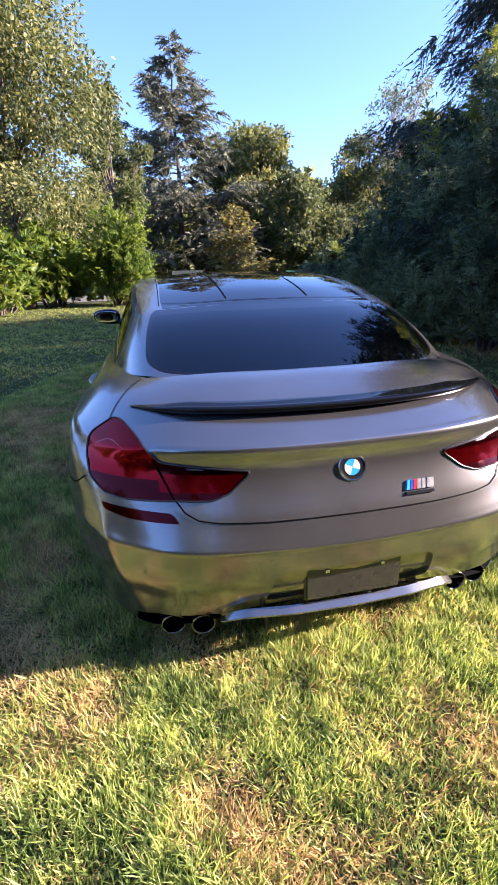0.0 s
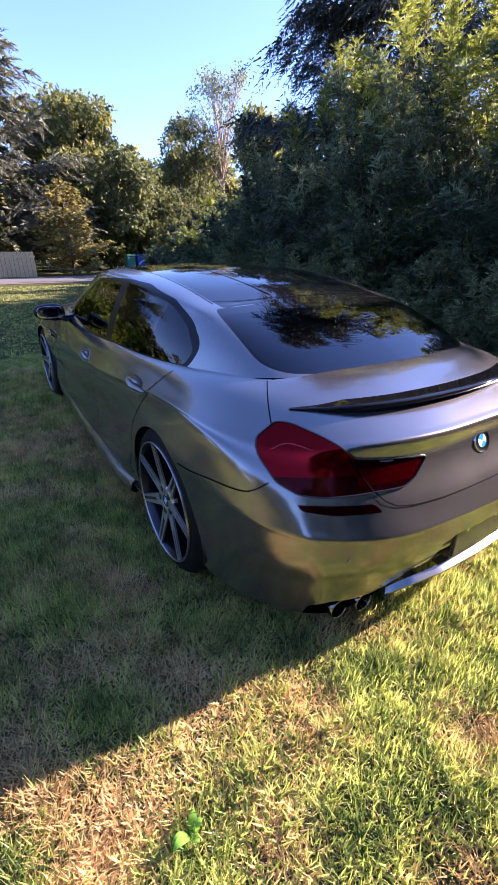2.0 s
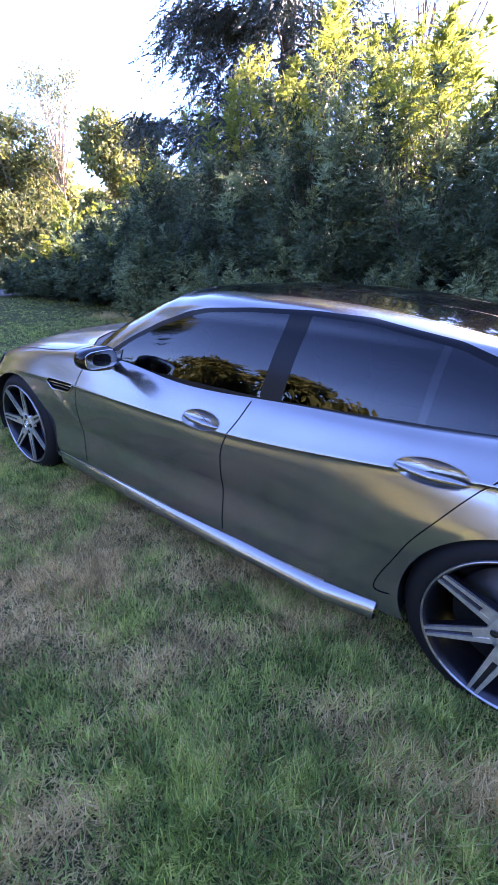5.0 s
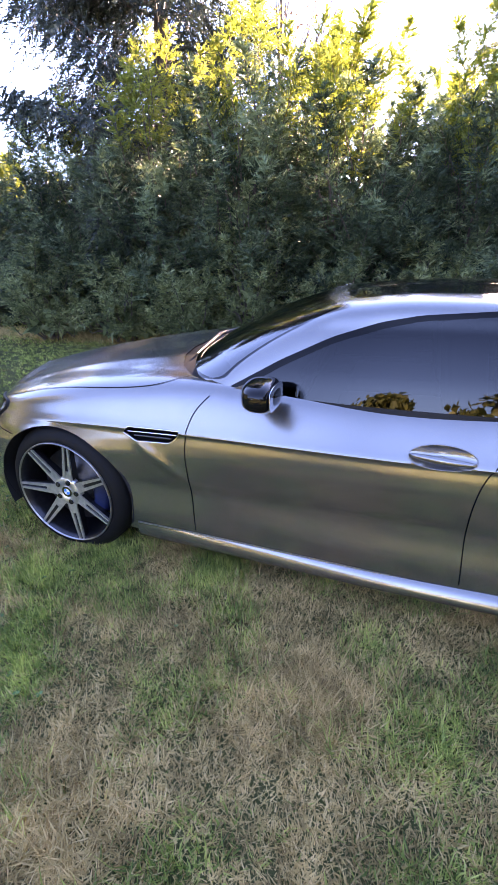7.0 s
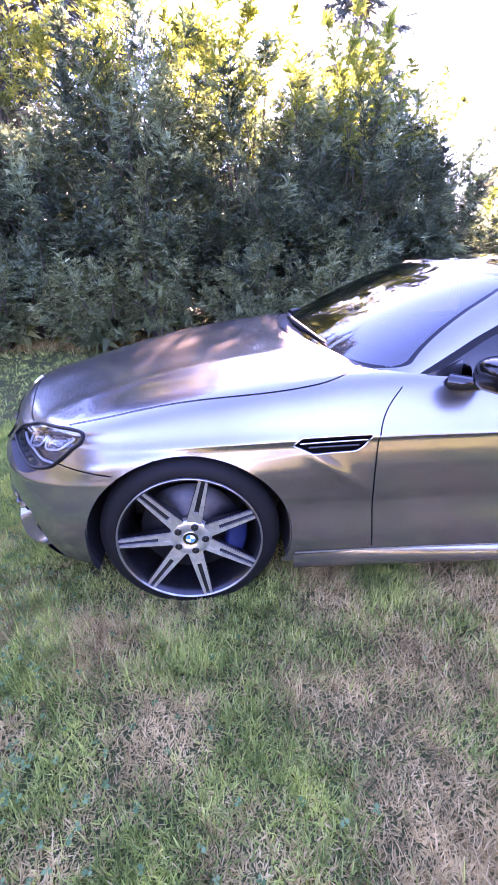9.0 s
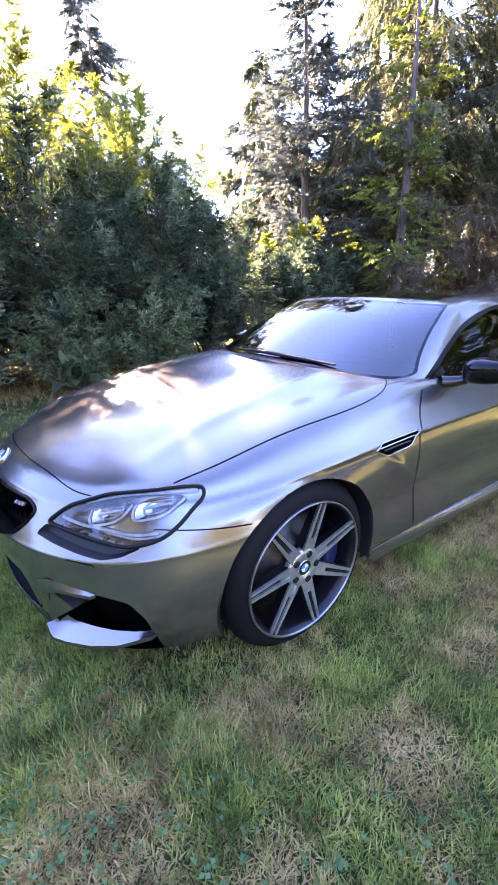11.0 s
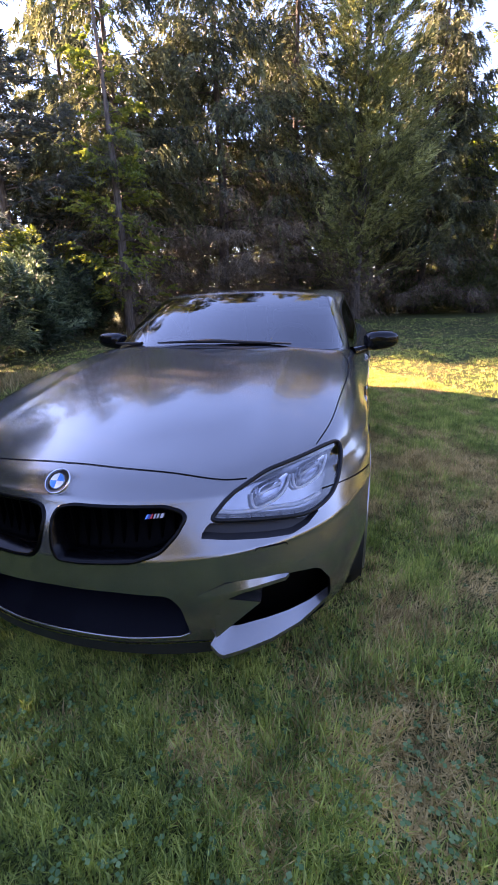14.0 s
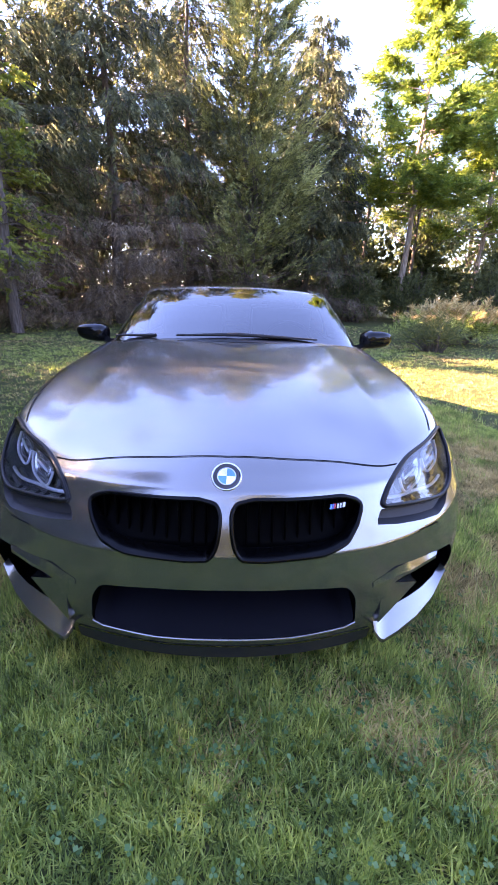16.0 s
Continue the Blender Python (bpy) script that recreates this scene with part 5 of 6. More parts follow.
RED = plain("red_enamel", (0.55, 0.02, 0.03), 0.25, coat=0.4)
DARKBLUE = plain("dark_blue_enamel", (0.02, 0.05, 0.3), 0.25, coat=0.4)
rr = lambda c: c[..., 1] < -2.0
for k, m in enumerate((SKYBLUE, DARKBLUE, RED)):
    bar_on("badge_stripe", .160 + .011 * k, .169 + .011 * k, .652, .676, .008, rr, m)
for x0, x1 in ((.194, .208), (.211, .222), (.228, .250)):
    bar_on("badge_bar", x0, x1, .652, .676, .006, rr, LIP)
bar_on("badge_plate", .158, .250, .640, .647, .0, rr, BLACK)
kid = lambda c: c[..., 1] > 1.9
for k, m in enumerate((SKYBLUE, DARKBLUE, RED)):
    bar_on("grille_badge_stripe", .281 + .006 * k, .2855 + .006 * k, .657, .667, .003, kid, m, .008, -1)
for x0, x1 in ((.302, .307), (.310, .315), (.319, .327)):
    bar_on("grille_badge_bar", x0, x1, .657, .667, .002, kid, LIP, .008, -1)

# ---- wipers, cowl, cabin ----
def wiper(a, b, lift):
    P = np.linspace(0, 1, 20)[:, None] * (np.array(b) - np.array(a)) + np.array(a)
    P[:, 2] += lift
    part_np("wiper", *tube(P, np.linspace(.012, .005, 20), 6), MATTE, car, smooth=True)


wiper((-.02, .965, .985), (-.46, .905, .963), .008)
wiper((.44, .915, .966), (.70, .775, .950), .006)
wiper((-.02, .965, .985), (.32, .945, .972), .008)
cw = np.array([(x, .93 - .30 * (x / .72) ** 2 + .06, .953 - .04 * (x / .72) ** 2) for x in np.linspace(-.70, .70, 40)])
part_np("cowl_panel", np.concatenate([cw + np.array([0, .03, .007]), cw + np.array([0, -.10, .03])]), np.stack([np.arange(39), np.arange(39) + 1, np.arange(39) + 41, np.arange(39) + 40], -1), MATTE, car, smooth=True)
part("dashboard", box_bm(1.34, .42, .16, (0, .60, .84), .05), LEATHER, car, smooth=True)
part("cabin_floor", box_bm(1.44, 2.7, .03, (0, -.45, .60), .01), LEATHER, car)
part("parcel_shelf", box_bm(1.1, .5, .03, (0, -1.55, .87), .01), LEATHER, car)
for x in (-.36, .36):
    for y in (-.12, -.95):
        seat = part("seat", box_bm(.50, .50, .16, (x, y + .12, .66), .05), LEATHER, car, smooth=True)
        part("seat_back", box_bm(.48, .14, .46, (x, y - .16, .88), .05, Matrix.Rotation(radians(-8), 3, "X")), LEATHER, seat, smooth=True)
        part("headrest", box_bm(.24, .09, .14, (x, y - .20, 1.08), .035), LEATHER, seat, smooth=True)
th = np.linspace(0, 2 * np.pi, 41)
sw = np.stack([-.36 + .17 * np.cos(th), .36 - .06 * np.sin(th), .875 + .15 * np.sin(th)], -1)
part_np("steering_wheel", *tube(sw, .014, 8), LEATHER, car, smooth=True)
part("steering_boss", box_bm(.24, .05, .07, (-.36, .38, .875), .02), LEATHER, car, smooth=True)
part("rear_view_mirror", box_bm(.20, .03, .055, (0, .20, 1.165), .014), BLACK, car, smooth=True)

# ---- trees and shrubs ----
def conifer(name, x, y, h, r, leaves, mat, label, droop=0.35, bare=0.06, needle=(0.12, 0.04), seed=1, hang=0.5, group="", boughs=15, inner=0.12, bark=None, twig=0.45, stout=0.018, dead=0.0, taper=0.75):
    """A trunk with whorls of boughs; from each bough hang twigs set with needle sprays on both sides."""
    g = np.random.default_rng(seed)
    z0 = float(ground_z(np.array(x), np.array(y)))
    top = tagged(new(name), label, "tree", group)
    top.location = (x, y, z0)
    zs = np.linspace(0, h, 9)
    lots = [tube(np.stack([0.06 * np.sin(zs), 0.05 * np.cos(zs * 1.3) - 0.05, zs - 0.1], -1), stout * h * (1 - zs / h * 0.93), 9)]
    nb = int(boughs * h)
    hz = bare * h + (1 - bare) * h * g.random(nb) ** 1.0
    az = g.uniform(0, 2 * np.pi, nb)
    ln = r * (1 - hz / h) ** taper * g.uniform(0.45, 1.15, nb) + 0.12
    out = np.stack([np.cos(az), np.sin(az), np.zeros(nb)], -1)
    s = np.linspace(0, 1, 5)
    for k in range(nb):
        p = np.outer(s * ln[k], out[k])
        p[:, 2] = hz[k] + ln[k] * (0.18 * s - droop * 1.5 * s**2 + (0.12 + droop * 0.45) * s**3)
        lots.append(tube(p, 0.007 * (1 - s * 0.85) * (1 + ln[k]), 4))
    V, F = join(lots)
    part_np("trunk", V, F, bark or BARK, top, smooth=True)
    per = 16
    nt = leaves // per
    k = g.choice(nb, nt, p=ln / ln.sum())
    q = inner + (1.02 - inner) * g.random(nt) ** 0.75
    L = ln[k]
    at = out[k] * (L * q)[:, None]
    at[:, 2] = hz[k] + L * (0.18 * q - droop * 1.5 * q**2 + (0.12 + droop * 0.45) * q**3)
    side = np.stack([-np.sin(az[k]), np.cos(az[k]), np.zeros(nt)], -1)
    sp = np.where(g.random(nt) < 0.5, -1.0, 1.0)
    at += side * (sp * np.abs(g.normal(0, 0.1, nt)) * L * (1.15 - 0.7 * q))[:, None] + g.normal(0, 0.03, (nt, 3))
    way = unit(out[k] * 0.55 + side * (sp * 0.75 * (1.1 - q))[:, None] + g.normal(0, 0.2, (nt, 3)) - np.array([0, 0, 1.0]) * hang)
    tl = twig * g.uniform(0.45, 1.4, nt) * (0.5 + 0.5 * np.minimum(L / 2, 1))
    e = np.linspace(0.05, 1, per)
    pts = at[:, None] + way[:, None] * (e[None, :, None] * tl[:, None, None]) - np.array([0, 0, 1.0]) * (0.35 * hang * tl[:, None] * e[None] ** 2)[..., None]
    cross = unit(np.cross(way, g.normal(size=(nt, 3)) * 0.5 + np.array([0, 0, 1.0])))
    flip = np.where(np.arange(per) % 2 == 0, 1.0, -1.0)[None, :, None]
    lw = unit(way[:, None] * 0.8 + cross[:, None] * flip * 0.7 + g.normal(0, 0.2, pts.shape) - np.array([0, 0, 0.25 * hang]))
    size = needle[0] * g.uniform(0.6, 1.35, (nt, per)) * (1.15 - 0.5 * e[None])
    V, F = leaf_tris(pts.reshape(-1, 3), lw.reshape(-1, 3), size.ravel(), (size * needle[1] / needle[0]).ravel())
    if dead:
        old = np.repeat(at[:, 2] + g.normal(0, 0.06 * h, nt) < dead * h, per)
        V = V.reshape(-1, 3, 3)
        thin = V[old]
        mid = (thin[:, 0] + thin[:, 1]) / 2
        thin[:, 0], thin[:, 1] = mid + (thin[:, 0] - mid) * 0.4, mid + (thin[:, 1] - mid) * 0.4
        tagged(part_np("dead_brush", thin.reshape(-1, 3), np.arange(3 * len(thin)).reshape(-1, 3), L_DEAD, top), "bare brown dead twigs", kind="stuff")
        V = V[~old].reshape(-1, 3)
        F = np.arange(len(V)).reshape(-1, 3)
    part_np("crown", V, F, mat, top)
    return top


def broadleaf(name, x, y, h, r, leaves, mat, label, trunk=0.3, leaf=(0.2, 0.13), blobs=16, seed=1, bark=None, low=0.25, sparse=0.0, group="", tall=0.42):
    """A forked trunk and limbs that end in leafy clumps of uneven size."""
    g = np.random.default_rng(seed)
    z0 = float(ground_z(np.array(x), np.array(y)))
    top = tagged(new(name), label, "tree", group)
    top.location = (x, y, z0)
    c = np.stack([g.normal(0, 0.5, blobs) * r, g.normal(0, 0.5, blobs) * r, h * (low + (1 - low) * g.random(blobs))], -1)
    c[0] = (0, 0, h * 0.9)
    edge = np.sqrt(np.clip(1 - ((c[:, 2] / h - tall - 0.1) / (0.98 - tall)) ** 2, 0.08, 1))
    lim = np.linalg.norm(c[:, :2], axis=1) / (r * edge * 0.82)
    c[:, :2] /= np.maximum(lim, 1)[:, None]
    br = r * g.uniform(0.22, 0.45, blobs) * (1 - 0.4 * sparse)
    c[:, 2] = np.minimum(c[:, 2], h - br * 0.6)
    s = np.linspace(0, 1, 6)
    fork = h * max(low * 0.8, 0.12)
    lots = [tube(np.stack([0.1 * np.sin(s * 3), 0.08 * np.sin(s * 2), -0.1 + (h * 0.8) * s], -1), trunk * (1 - 0.8 * s) * 0.5, 9)]
    for k in range(blobs):
        start = np.array([0, 0, fork + (max(c[k, 2] - fork, 0.2)) * g.uniform(0.1, 0.5)])
        bend = (c[k] - start) * 0.5 + np.array([0, 0, 0.1 * h]) * g.uniform(-0.3, 1)
        p = start + np.outer(2 * s * (1 - s), bend) + np.outer(s**2, c[k] - start) 
        lots.append(tube(p, trunk * 0.2 * (1 - 0.85 * s), 5))
        for _ in range(3):
            e = c[k] + unit(g.normal(size=3)) * br[k] * 0.9
            lots.append(tube(p[3] + np.outer(s, e - p[3]), trunk * 0.06 * (1 - 0.8 * s), 4))
    V, F = join(lots)
    part_np("trunk", V, F, bark or BARK, top, smooth=True)
    k = g.choice(blobs, leaves, p=br**2 / (br**2).sum())
    d = unit(g.normal(size=(leaves, 3)))
    rad = br[k] * (0.45 + 0.6 * g.random(leaves) ** 0.6) * (1 + 0.35 * np.sin(d[:, 0] * 7 + k) * np.sin(d[:, 2] * 6 + 2 * k))
    at = c[k] + d * rad[:, None] * np.array([1, 1, 0.8]) + g.normal(0, 0.06, (leaves, 3))
    way = unit(d * 0.5 + g.normal(0, 0.6, (leaves, 3)) - np.array([0, 0, 0.35]))
    V, F = leaf_quads(at, way, leaf[0] * g.uniform(0.6, 1.4, leaves), leaf[1] * g.uniform(0.7, 1.3, leaves))
    part_np("crown", V, F, mat, top)
    return top


def shrub(name, x, y, h, rx, ry, sprays, label, mat=None, tips=0.0, leaf=(0.075, 0.022), per=24, seed=1, group="", twig=0.42, category="shrub", base=0.0, tipmat=None):
    """Many stems that fan out from the ground, with arching twigs of narrow leaves; the top may take a yellower leaf
    colour that imitates sunlight.
    """
    g = np.random.default_rng(seed)
    z0 = float(ground_z(np.array(x), np.array(y)))
    top = tagged(new(name), label, category, group)
    top.location = (x, y, z0)
    lumps = 30
    mid = unit(g.normal(size=(lumps, 3)))
    mid[:, 2] = np.abs(mid[:, 2]) * 1.1 - 0.12
    far = g.uniform(0.62, 1.16, lumps) * (1 + 0.12 * np.clip(mid[:, 2], 0, 1))
    c = g.integers(0, lumps, sprays)
    d = unit(mid[c] + g.normal(0, 0.16, (sprays, 3)))
    apart = d - mid[c]
    rad = far[c] * (1.06 - 1.25 * np.linalg.norm(apart, axis=1)) * np.where(g.random(sprays) < 0.3, 0.3 + 0.4 * g.random(sprays), 0.66 + 0.34 * g.random(sprays) ** 0.6)
    at = d * rad[:, None] * np.array([rx, ry, h * 0.64])
    at[:, 2] = base + h * 0.3 + at[:, 2]
    low = g.random(sprays) < 0.22
    at[low, 2] = 0.12 + h * 0.35 * g.random(low.sum())
    at[:, 2] = np.maximum(at[:, 2], 0.08 + 0.3 * g.random(sprays))
    stems = []
    s = np.linspace(0, 1, 5)
    for k in g.choice(sprays, min(60, sprays), replace=False):
        foot = np.array([at[k, 0] * 0.25, at[k, 1] * 0.3, -0.05])
        p = foot + np.outer(s, at[k] - foot) + np.outer(np.sin(s * np.pi), np.array([0, 0, 0.12 * h]))
        stems.append(tube(p, 0.022 * (1 - 0.85 * s), 4))
    V, F = join(stems)
    part_np("stem", V, F, BARK, top, smooth=True)
    way = unit(d * 0.5 + apart * 1.6 + g.normal(0, 0.28, (sprays, 3)) + np.array([0, 0, 0.55]))
    q = np.linspace(0, 1, per)
    tl = twig * g.uniform(0.5, 1.35, sprays)
    pts = at[:, None] + way[:, None] * (q[None, :, None] * tl[:, None, None]) - np.array([0, 0, 1.0]) * (0.38 * tl[:, None] * q[None] ** 2)[..., None]
    tw = unit(way[:, None] + np.zeros((1, per, 1)))
    side = unit(np.cross(tw, g.normal(size=(sprays, 1, 3))))
    flip = np.where(np.arange(per) % 2 == 0, 1.0, -1.0)[None, :, None]
    lw = unit(tw * 0.75 + side * flip * 0.75 + g.normal(0, 0.22, pts.shape) - np.array([0, 0, 0.15]))
    size = (leaf[0] * g.uniform(0.6, 1.3, (sprays, per)) * (1 - 0.45 * q[None]))
    # young: sprays near the top, recoloured as though the sun lit them
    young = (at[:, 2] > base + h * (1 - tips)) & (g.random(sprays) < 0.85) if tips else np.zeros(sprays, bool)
    for sel, nm, m in ((~young, "foliage", mat or L_HEDGE), (young, "sunlit_top", tipmat or L_TIP)):
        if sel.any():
            size[sel] *= 1.35 if nm == "sunlit_top" else 1.0
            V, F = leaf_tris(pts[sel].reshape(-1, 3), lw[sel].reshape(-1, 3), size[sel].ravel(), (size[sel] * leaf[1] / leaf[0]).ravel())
            tagged(part_np(nm, V, F, m, top), "yellow-toned top shoots, coloured as if sunlit" if nm == "sunlit_top" else "", kind="stuff")
    return top


def plumed_shrub(name, x, y, h, rx, ry, plumes, label, mat, tipmat=None, tips=0.0, leaf=(0.075, 0.026), twigs=24, per=15, seed=1, group="", reach=0.85):
    """Stems that end in feathery plumes: each an axis with side twigs set with narrow leaves, and dark gaps between them."""
    g = np.random.default_rng(seed)
    z0 = float(ground_z(np.array(x), np.array(y)))
    top = tagged(new(name), label, "shrub", group)
    top.location = (x, y, z0)
    k = np.arange(plumes) + 0.5
    up = 1 - 1.12 * k / plumes + g.normal(0, 0.05, plumes)
    turn = k * 2.39996 + g.normal(0, 0.25, plumes)
    flat = np.sqrt(np.clip(1 - np.clip(up, 0, 1) ** 2, 0.02, 1))
    d = np.stack([np.cos(turn) * flat, np.sin(turn) * flat, up], -1)
    rad = 0.42 + 0.66 * g.random(plumes) ** 0.7
    length = reach * g.uniform(0.6, 1.3, plumes)
    tip = d * rad[:, None] * np.array([rx, ry, h * 0.66])
    tip[:, 2] += h * 0.3
    tip[:, 2] = np.maximum(tip[:, 2], 0.3 + 0.35 * g.random(plumes))
    axis = unit(d * np.array([0.75, 0.75, 0.35]) + g.normal(0, 0.2, (plumes, 3)) + np.array([0, 0, 0.75]))
    foot = tip - axis * length[:, None]
    foot[:, 2] = np.maximum(foot[:, 2], 0.08)
    s = np.linspace(0, 1, 6)
    stems = []
    for j in range(plumes):
        root = np.array([foot[j, 0] * 0.25, foot[j, 1] * 0.25, -0.05])
        if j % 3 == 0:
            p = root + np.outer(s, foot[j] - root) + np.outer(np.sin(s * np.pi), np.array([0, 0, 0.08 * h]))
            stems.append(tube(p, 0.024 * (1 - 0.7 * s), 4))
        stems.append(tube(foot[j] + np.outer(s, tip[j] - foot[j]), 0.009 * (1 - 0.85 * s), 3))
    part_np("stem", *join(stems), BARK, top, smooth=True)
    q = g.uniform(0.05, 1.0, (plumes, twigs)) ** 0.8
    at = foot[:, None] + (tip - foot)[:, None] * q[..., None]
    ax = np.repeat(axis[:, None], twigs, 1)
    side = unit(np.cross(ax, g.normal(size=(plumes, twigs, 3))))
    way = unit(ax * 0.7 + side * 0.85 + g.normal(0, 0.15, at.shape))
    tl = length[:, None] * 0.46 * (1.1 - 0.75 * q) * g.uniform(0.6, 1.3, q.shape)
    e = np.linspace(0.08, 1, per)
    pts = at[:, :, None] + way[:, :, None] * (e[None, None, :, None] * tl[:, :, None, None]) - np.array([0, 0, 1.0]) * (0.22 * tl[:, :, None] * e**2)[..., None]
    across = unit(np.cross(way, g.normal(size=way.shape) * 0.4 + np.array([0, 0, 1.0])))
    flip = np.where(np.arange(per) % 2 == 0, 1.0, -1.0)[None, None, :, None]
    lw = unit(way[:, :, None] * 0.75 + across[:, :, None] * flip * 0.75 + g.normal(0, 0.2, pts.shape))
    size = leaf[0] * g.uniform(0.6, 1.3, pts.shape[:3]) * (1.1 - 0.5 * e)
    # the highest plumes get a yellower leaf colour that stands in for sunlight
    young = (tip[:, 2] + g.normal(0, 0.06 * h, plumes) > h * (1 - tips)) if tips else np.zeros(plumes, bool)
    # oversized unseen leaves inside, added to keep sun from shining through
    core = max(260, plumes * 12)
    cd = unit(g.normal(size=(core, 3)))
    cd[:, 2] = np.abs(cd[:, 2])
    cat = cd * (0.48 * g.random(core) ** 0.5)[:, None] * np.array([rx, ry, h * 0.72]) + np.array([0, 0, h * 0.1])
    cV, cF = leaf_tris(cat, unit(g.normal(size=(core, 3))), np.full(core, leaf[0] * 3), np.full(core, leaf[0] * 1.5))
    for sel, nm, m in ((~young, "foliage", mat), (young, "sunlit_top", tipmat or L_TIP)):
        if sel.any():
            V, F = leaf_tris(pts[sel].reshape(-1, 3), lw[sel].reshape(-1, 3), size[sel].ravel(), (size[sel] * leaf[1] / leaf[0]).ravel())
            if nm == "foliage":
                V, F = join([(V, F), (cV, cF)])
            tagged(part_np(nm, V, F, m, top), "yellow-toned top shoots, coloured as if sunlit" if nm == "sunlit_top" else "", kind="stuff")
    return top


# hedge of tall shrubs beside the car
HEDGE = [(5.8, -2.2, 3.5, 1.4, 1.4), (5.5, -0.7, 4.2, 1.6, 1.5), (5.2, 0.9, 4.5, 1.7, 1.5), (5.1, 2.5, 5.0, 1.7, 1.5), (5.3, 4.2, 4.8, 1.8, 1.6),
         (5.8, 6.3, 4.2, 1.8, 1.7), (6.4, 8.8, 3.3, 1.8, 1.8), (6.9, 11.4, 2.7, 1.9, 2.0), (7.4, 14.2, 2.3, 2.0, 2.1), (7.8, 17.2, 1.8, 2.0, 2.2), (6.7, -4.7, 2.4, 1.4, 1.4), (7.7, -6.7, 2.9, 1.5, 1.5), (8.2, -9.0, 3.0, 1.6, 1.6)]
for k, (x, y, h, rx, ry) in enumerate(HEDGE):
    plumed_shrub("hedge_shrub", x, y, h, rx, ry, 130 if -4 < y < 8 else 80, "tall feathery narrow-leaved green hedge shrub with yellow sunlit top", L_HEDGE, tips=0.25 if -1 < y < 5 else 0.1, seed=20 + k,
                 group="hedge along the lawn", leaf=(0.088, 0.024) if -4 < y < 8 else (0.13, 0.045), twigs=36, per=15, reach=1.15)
# lighter young shrubs in front of it
for k, (x, y, h, r) in enumerate([(4.25, 2.2, 2.7, 0.85), (4.3, 4.6, 1.8, 0.9), (4.0, 3.1, 1.5, 0.8), (4.2, -0.3, 1.7, 0.8), (4.4, 6.4, 1.9, 0.9), (4.2, 0.9, 1.5, 0.8)]):
    plumed_shrub("young_shrub", x, y, h, r, r, 52, "young pale green feathery shrub before the hedge", L_YOUNG, seed=140 + k, leaf=(0.075, 0.024), twigs=22, per=14, group="young shrubs before the hedge", reach=0.6)
# second row behind it
for k in range(9):
    y = -1.2 + 2.7 * k
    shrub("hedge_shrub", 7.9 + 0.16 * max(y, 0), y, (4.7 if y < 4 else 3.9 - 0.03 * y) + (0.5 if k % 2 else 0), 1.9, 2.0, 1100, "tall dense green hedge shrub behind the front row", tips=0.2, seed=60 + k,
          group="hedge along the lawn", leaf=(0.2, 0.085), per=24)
conifer("spruce_tree", 8.6, 5.7, 15.0, 4.2, 180000, L_DARK, "tall dark spruce with spreading boughs behind the hedge", seed=3, hang=0.5, droop=0.18, needle=(0.14, 0.04), boughs=20, twig=0.7, taper=0.6)
conifer("small_spruce", 10.0, -2.0, 7.4, 2.2, 26000, L_BLUE, "slender dark spruce behind the hedge", seed=6, hang=0.3, droop=0.15, needle=(0.15, 0.05), boughs=16, twig=0.5)
# row of spruces behind the car
conifer("spruce_tree", 9.4, -8.2, 10.5, 3.3, 50000, L_BLUE, "slender backlit blue-grey spruce with tiered boughs", seed=4, group="spruces behind the lawn", needle=(0.15, 0.055), boughs=11, hang=0.08, droop=0.08)
SPRUCES = [(7.0, -10.8, 11.5, 3.0, 0.04, 0.3), (4.4, -13.2, 12.5, 3.3, 0.03, 0.38), (2.1, -15.6, 13.0, 3.3, 0.02, 0.34), (-3.2, -18.6, 12.0, 2.7, 0.06, 0.2)]
for k, (x, y, h, r, bare, dead) in enumerate(SPRUCES):
    conifer("spruce_tree", x, y, h, r * 1.12, 86000, L_SPRUCE, "tall old spruce with hanging boughs and dead brown lower twigs", seed=30 + k, bare=bare, hang=0.7, droop=0.3, group="spruces behind the lawn", needle=(0.17, 0.055), boughs=19, twig=0.6, dead=dead, taper=0.45)
conifer("column_spruce", -0.4, -15.4, 13.5, 3.0, 110000, L_COLUMN, "tall olive-green conifer with upswept feathery boughs", seed=36, bare=0.05, hang=-0.28, droop=-0.3, group="spruces behind the lawn", needle=(0.15, 0.05), boughs=19, twig=0.6, dead=0.14, taper=0.5)
screen = conifer("spruce_tree", 10.5, -13.5, 12, 3.6, 20000, L_SPRUCE, "dark old spruce in the second row", seed=50, bare=0.02, hang=0.9, droop=0.42, group="spruces behind the lawn", needle=(0.36, 0.13), boughs=9, twig=0.9, taper=0.5)
for k, (x, y, s) in enumerate([(7.6, -17.5, 1.0), (3.2, -19.5, 1.0), (-1.4, -21.5, 0.95), (-5.8, -25.0, 0.8), (14.0, -10.5, 0.8)]):
    copy_thing(screen, pose(x, y, 0.03, 0, 0, 57 * k) @ Matrix.Diagonal((s, s, s, 1)))
conifer("young_broadleaf_tree", 6.0, -8.6, 9.0, 1.7, 9000, L_TIP, "young slim tree with backlit yellow-green leaves", seed=8, bare=0.05, droop=0.0, hang=0.1, needle=(0.1, 0.08), boughs=10, twig=0.5)
conifer("white_pine", -8.2, -19.4, 15, 4.8, 84000, L_BRIGHT, "sunlit bright green pine with bare lower trunk", seed=41, bare=0.3, droop=0.03, hang=0.03, needle=(0.22, 0.06), boughs=7, inner=0.35, twig=0.7, bark=PALEBARK, stout=0.012)
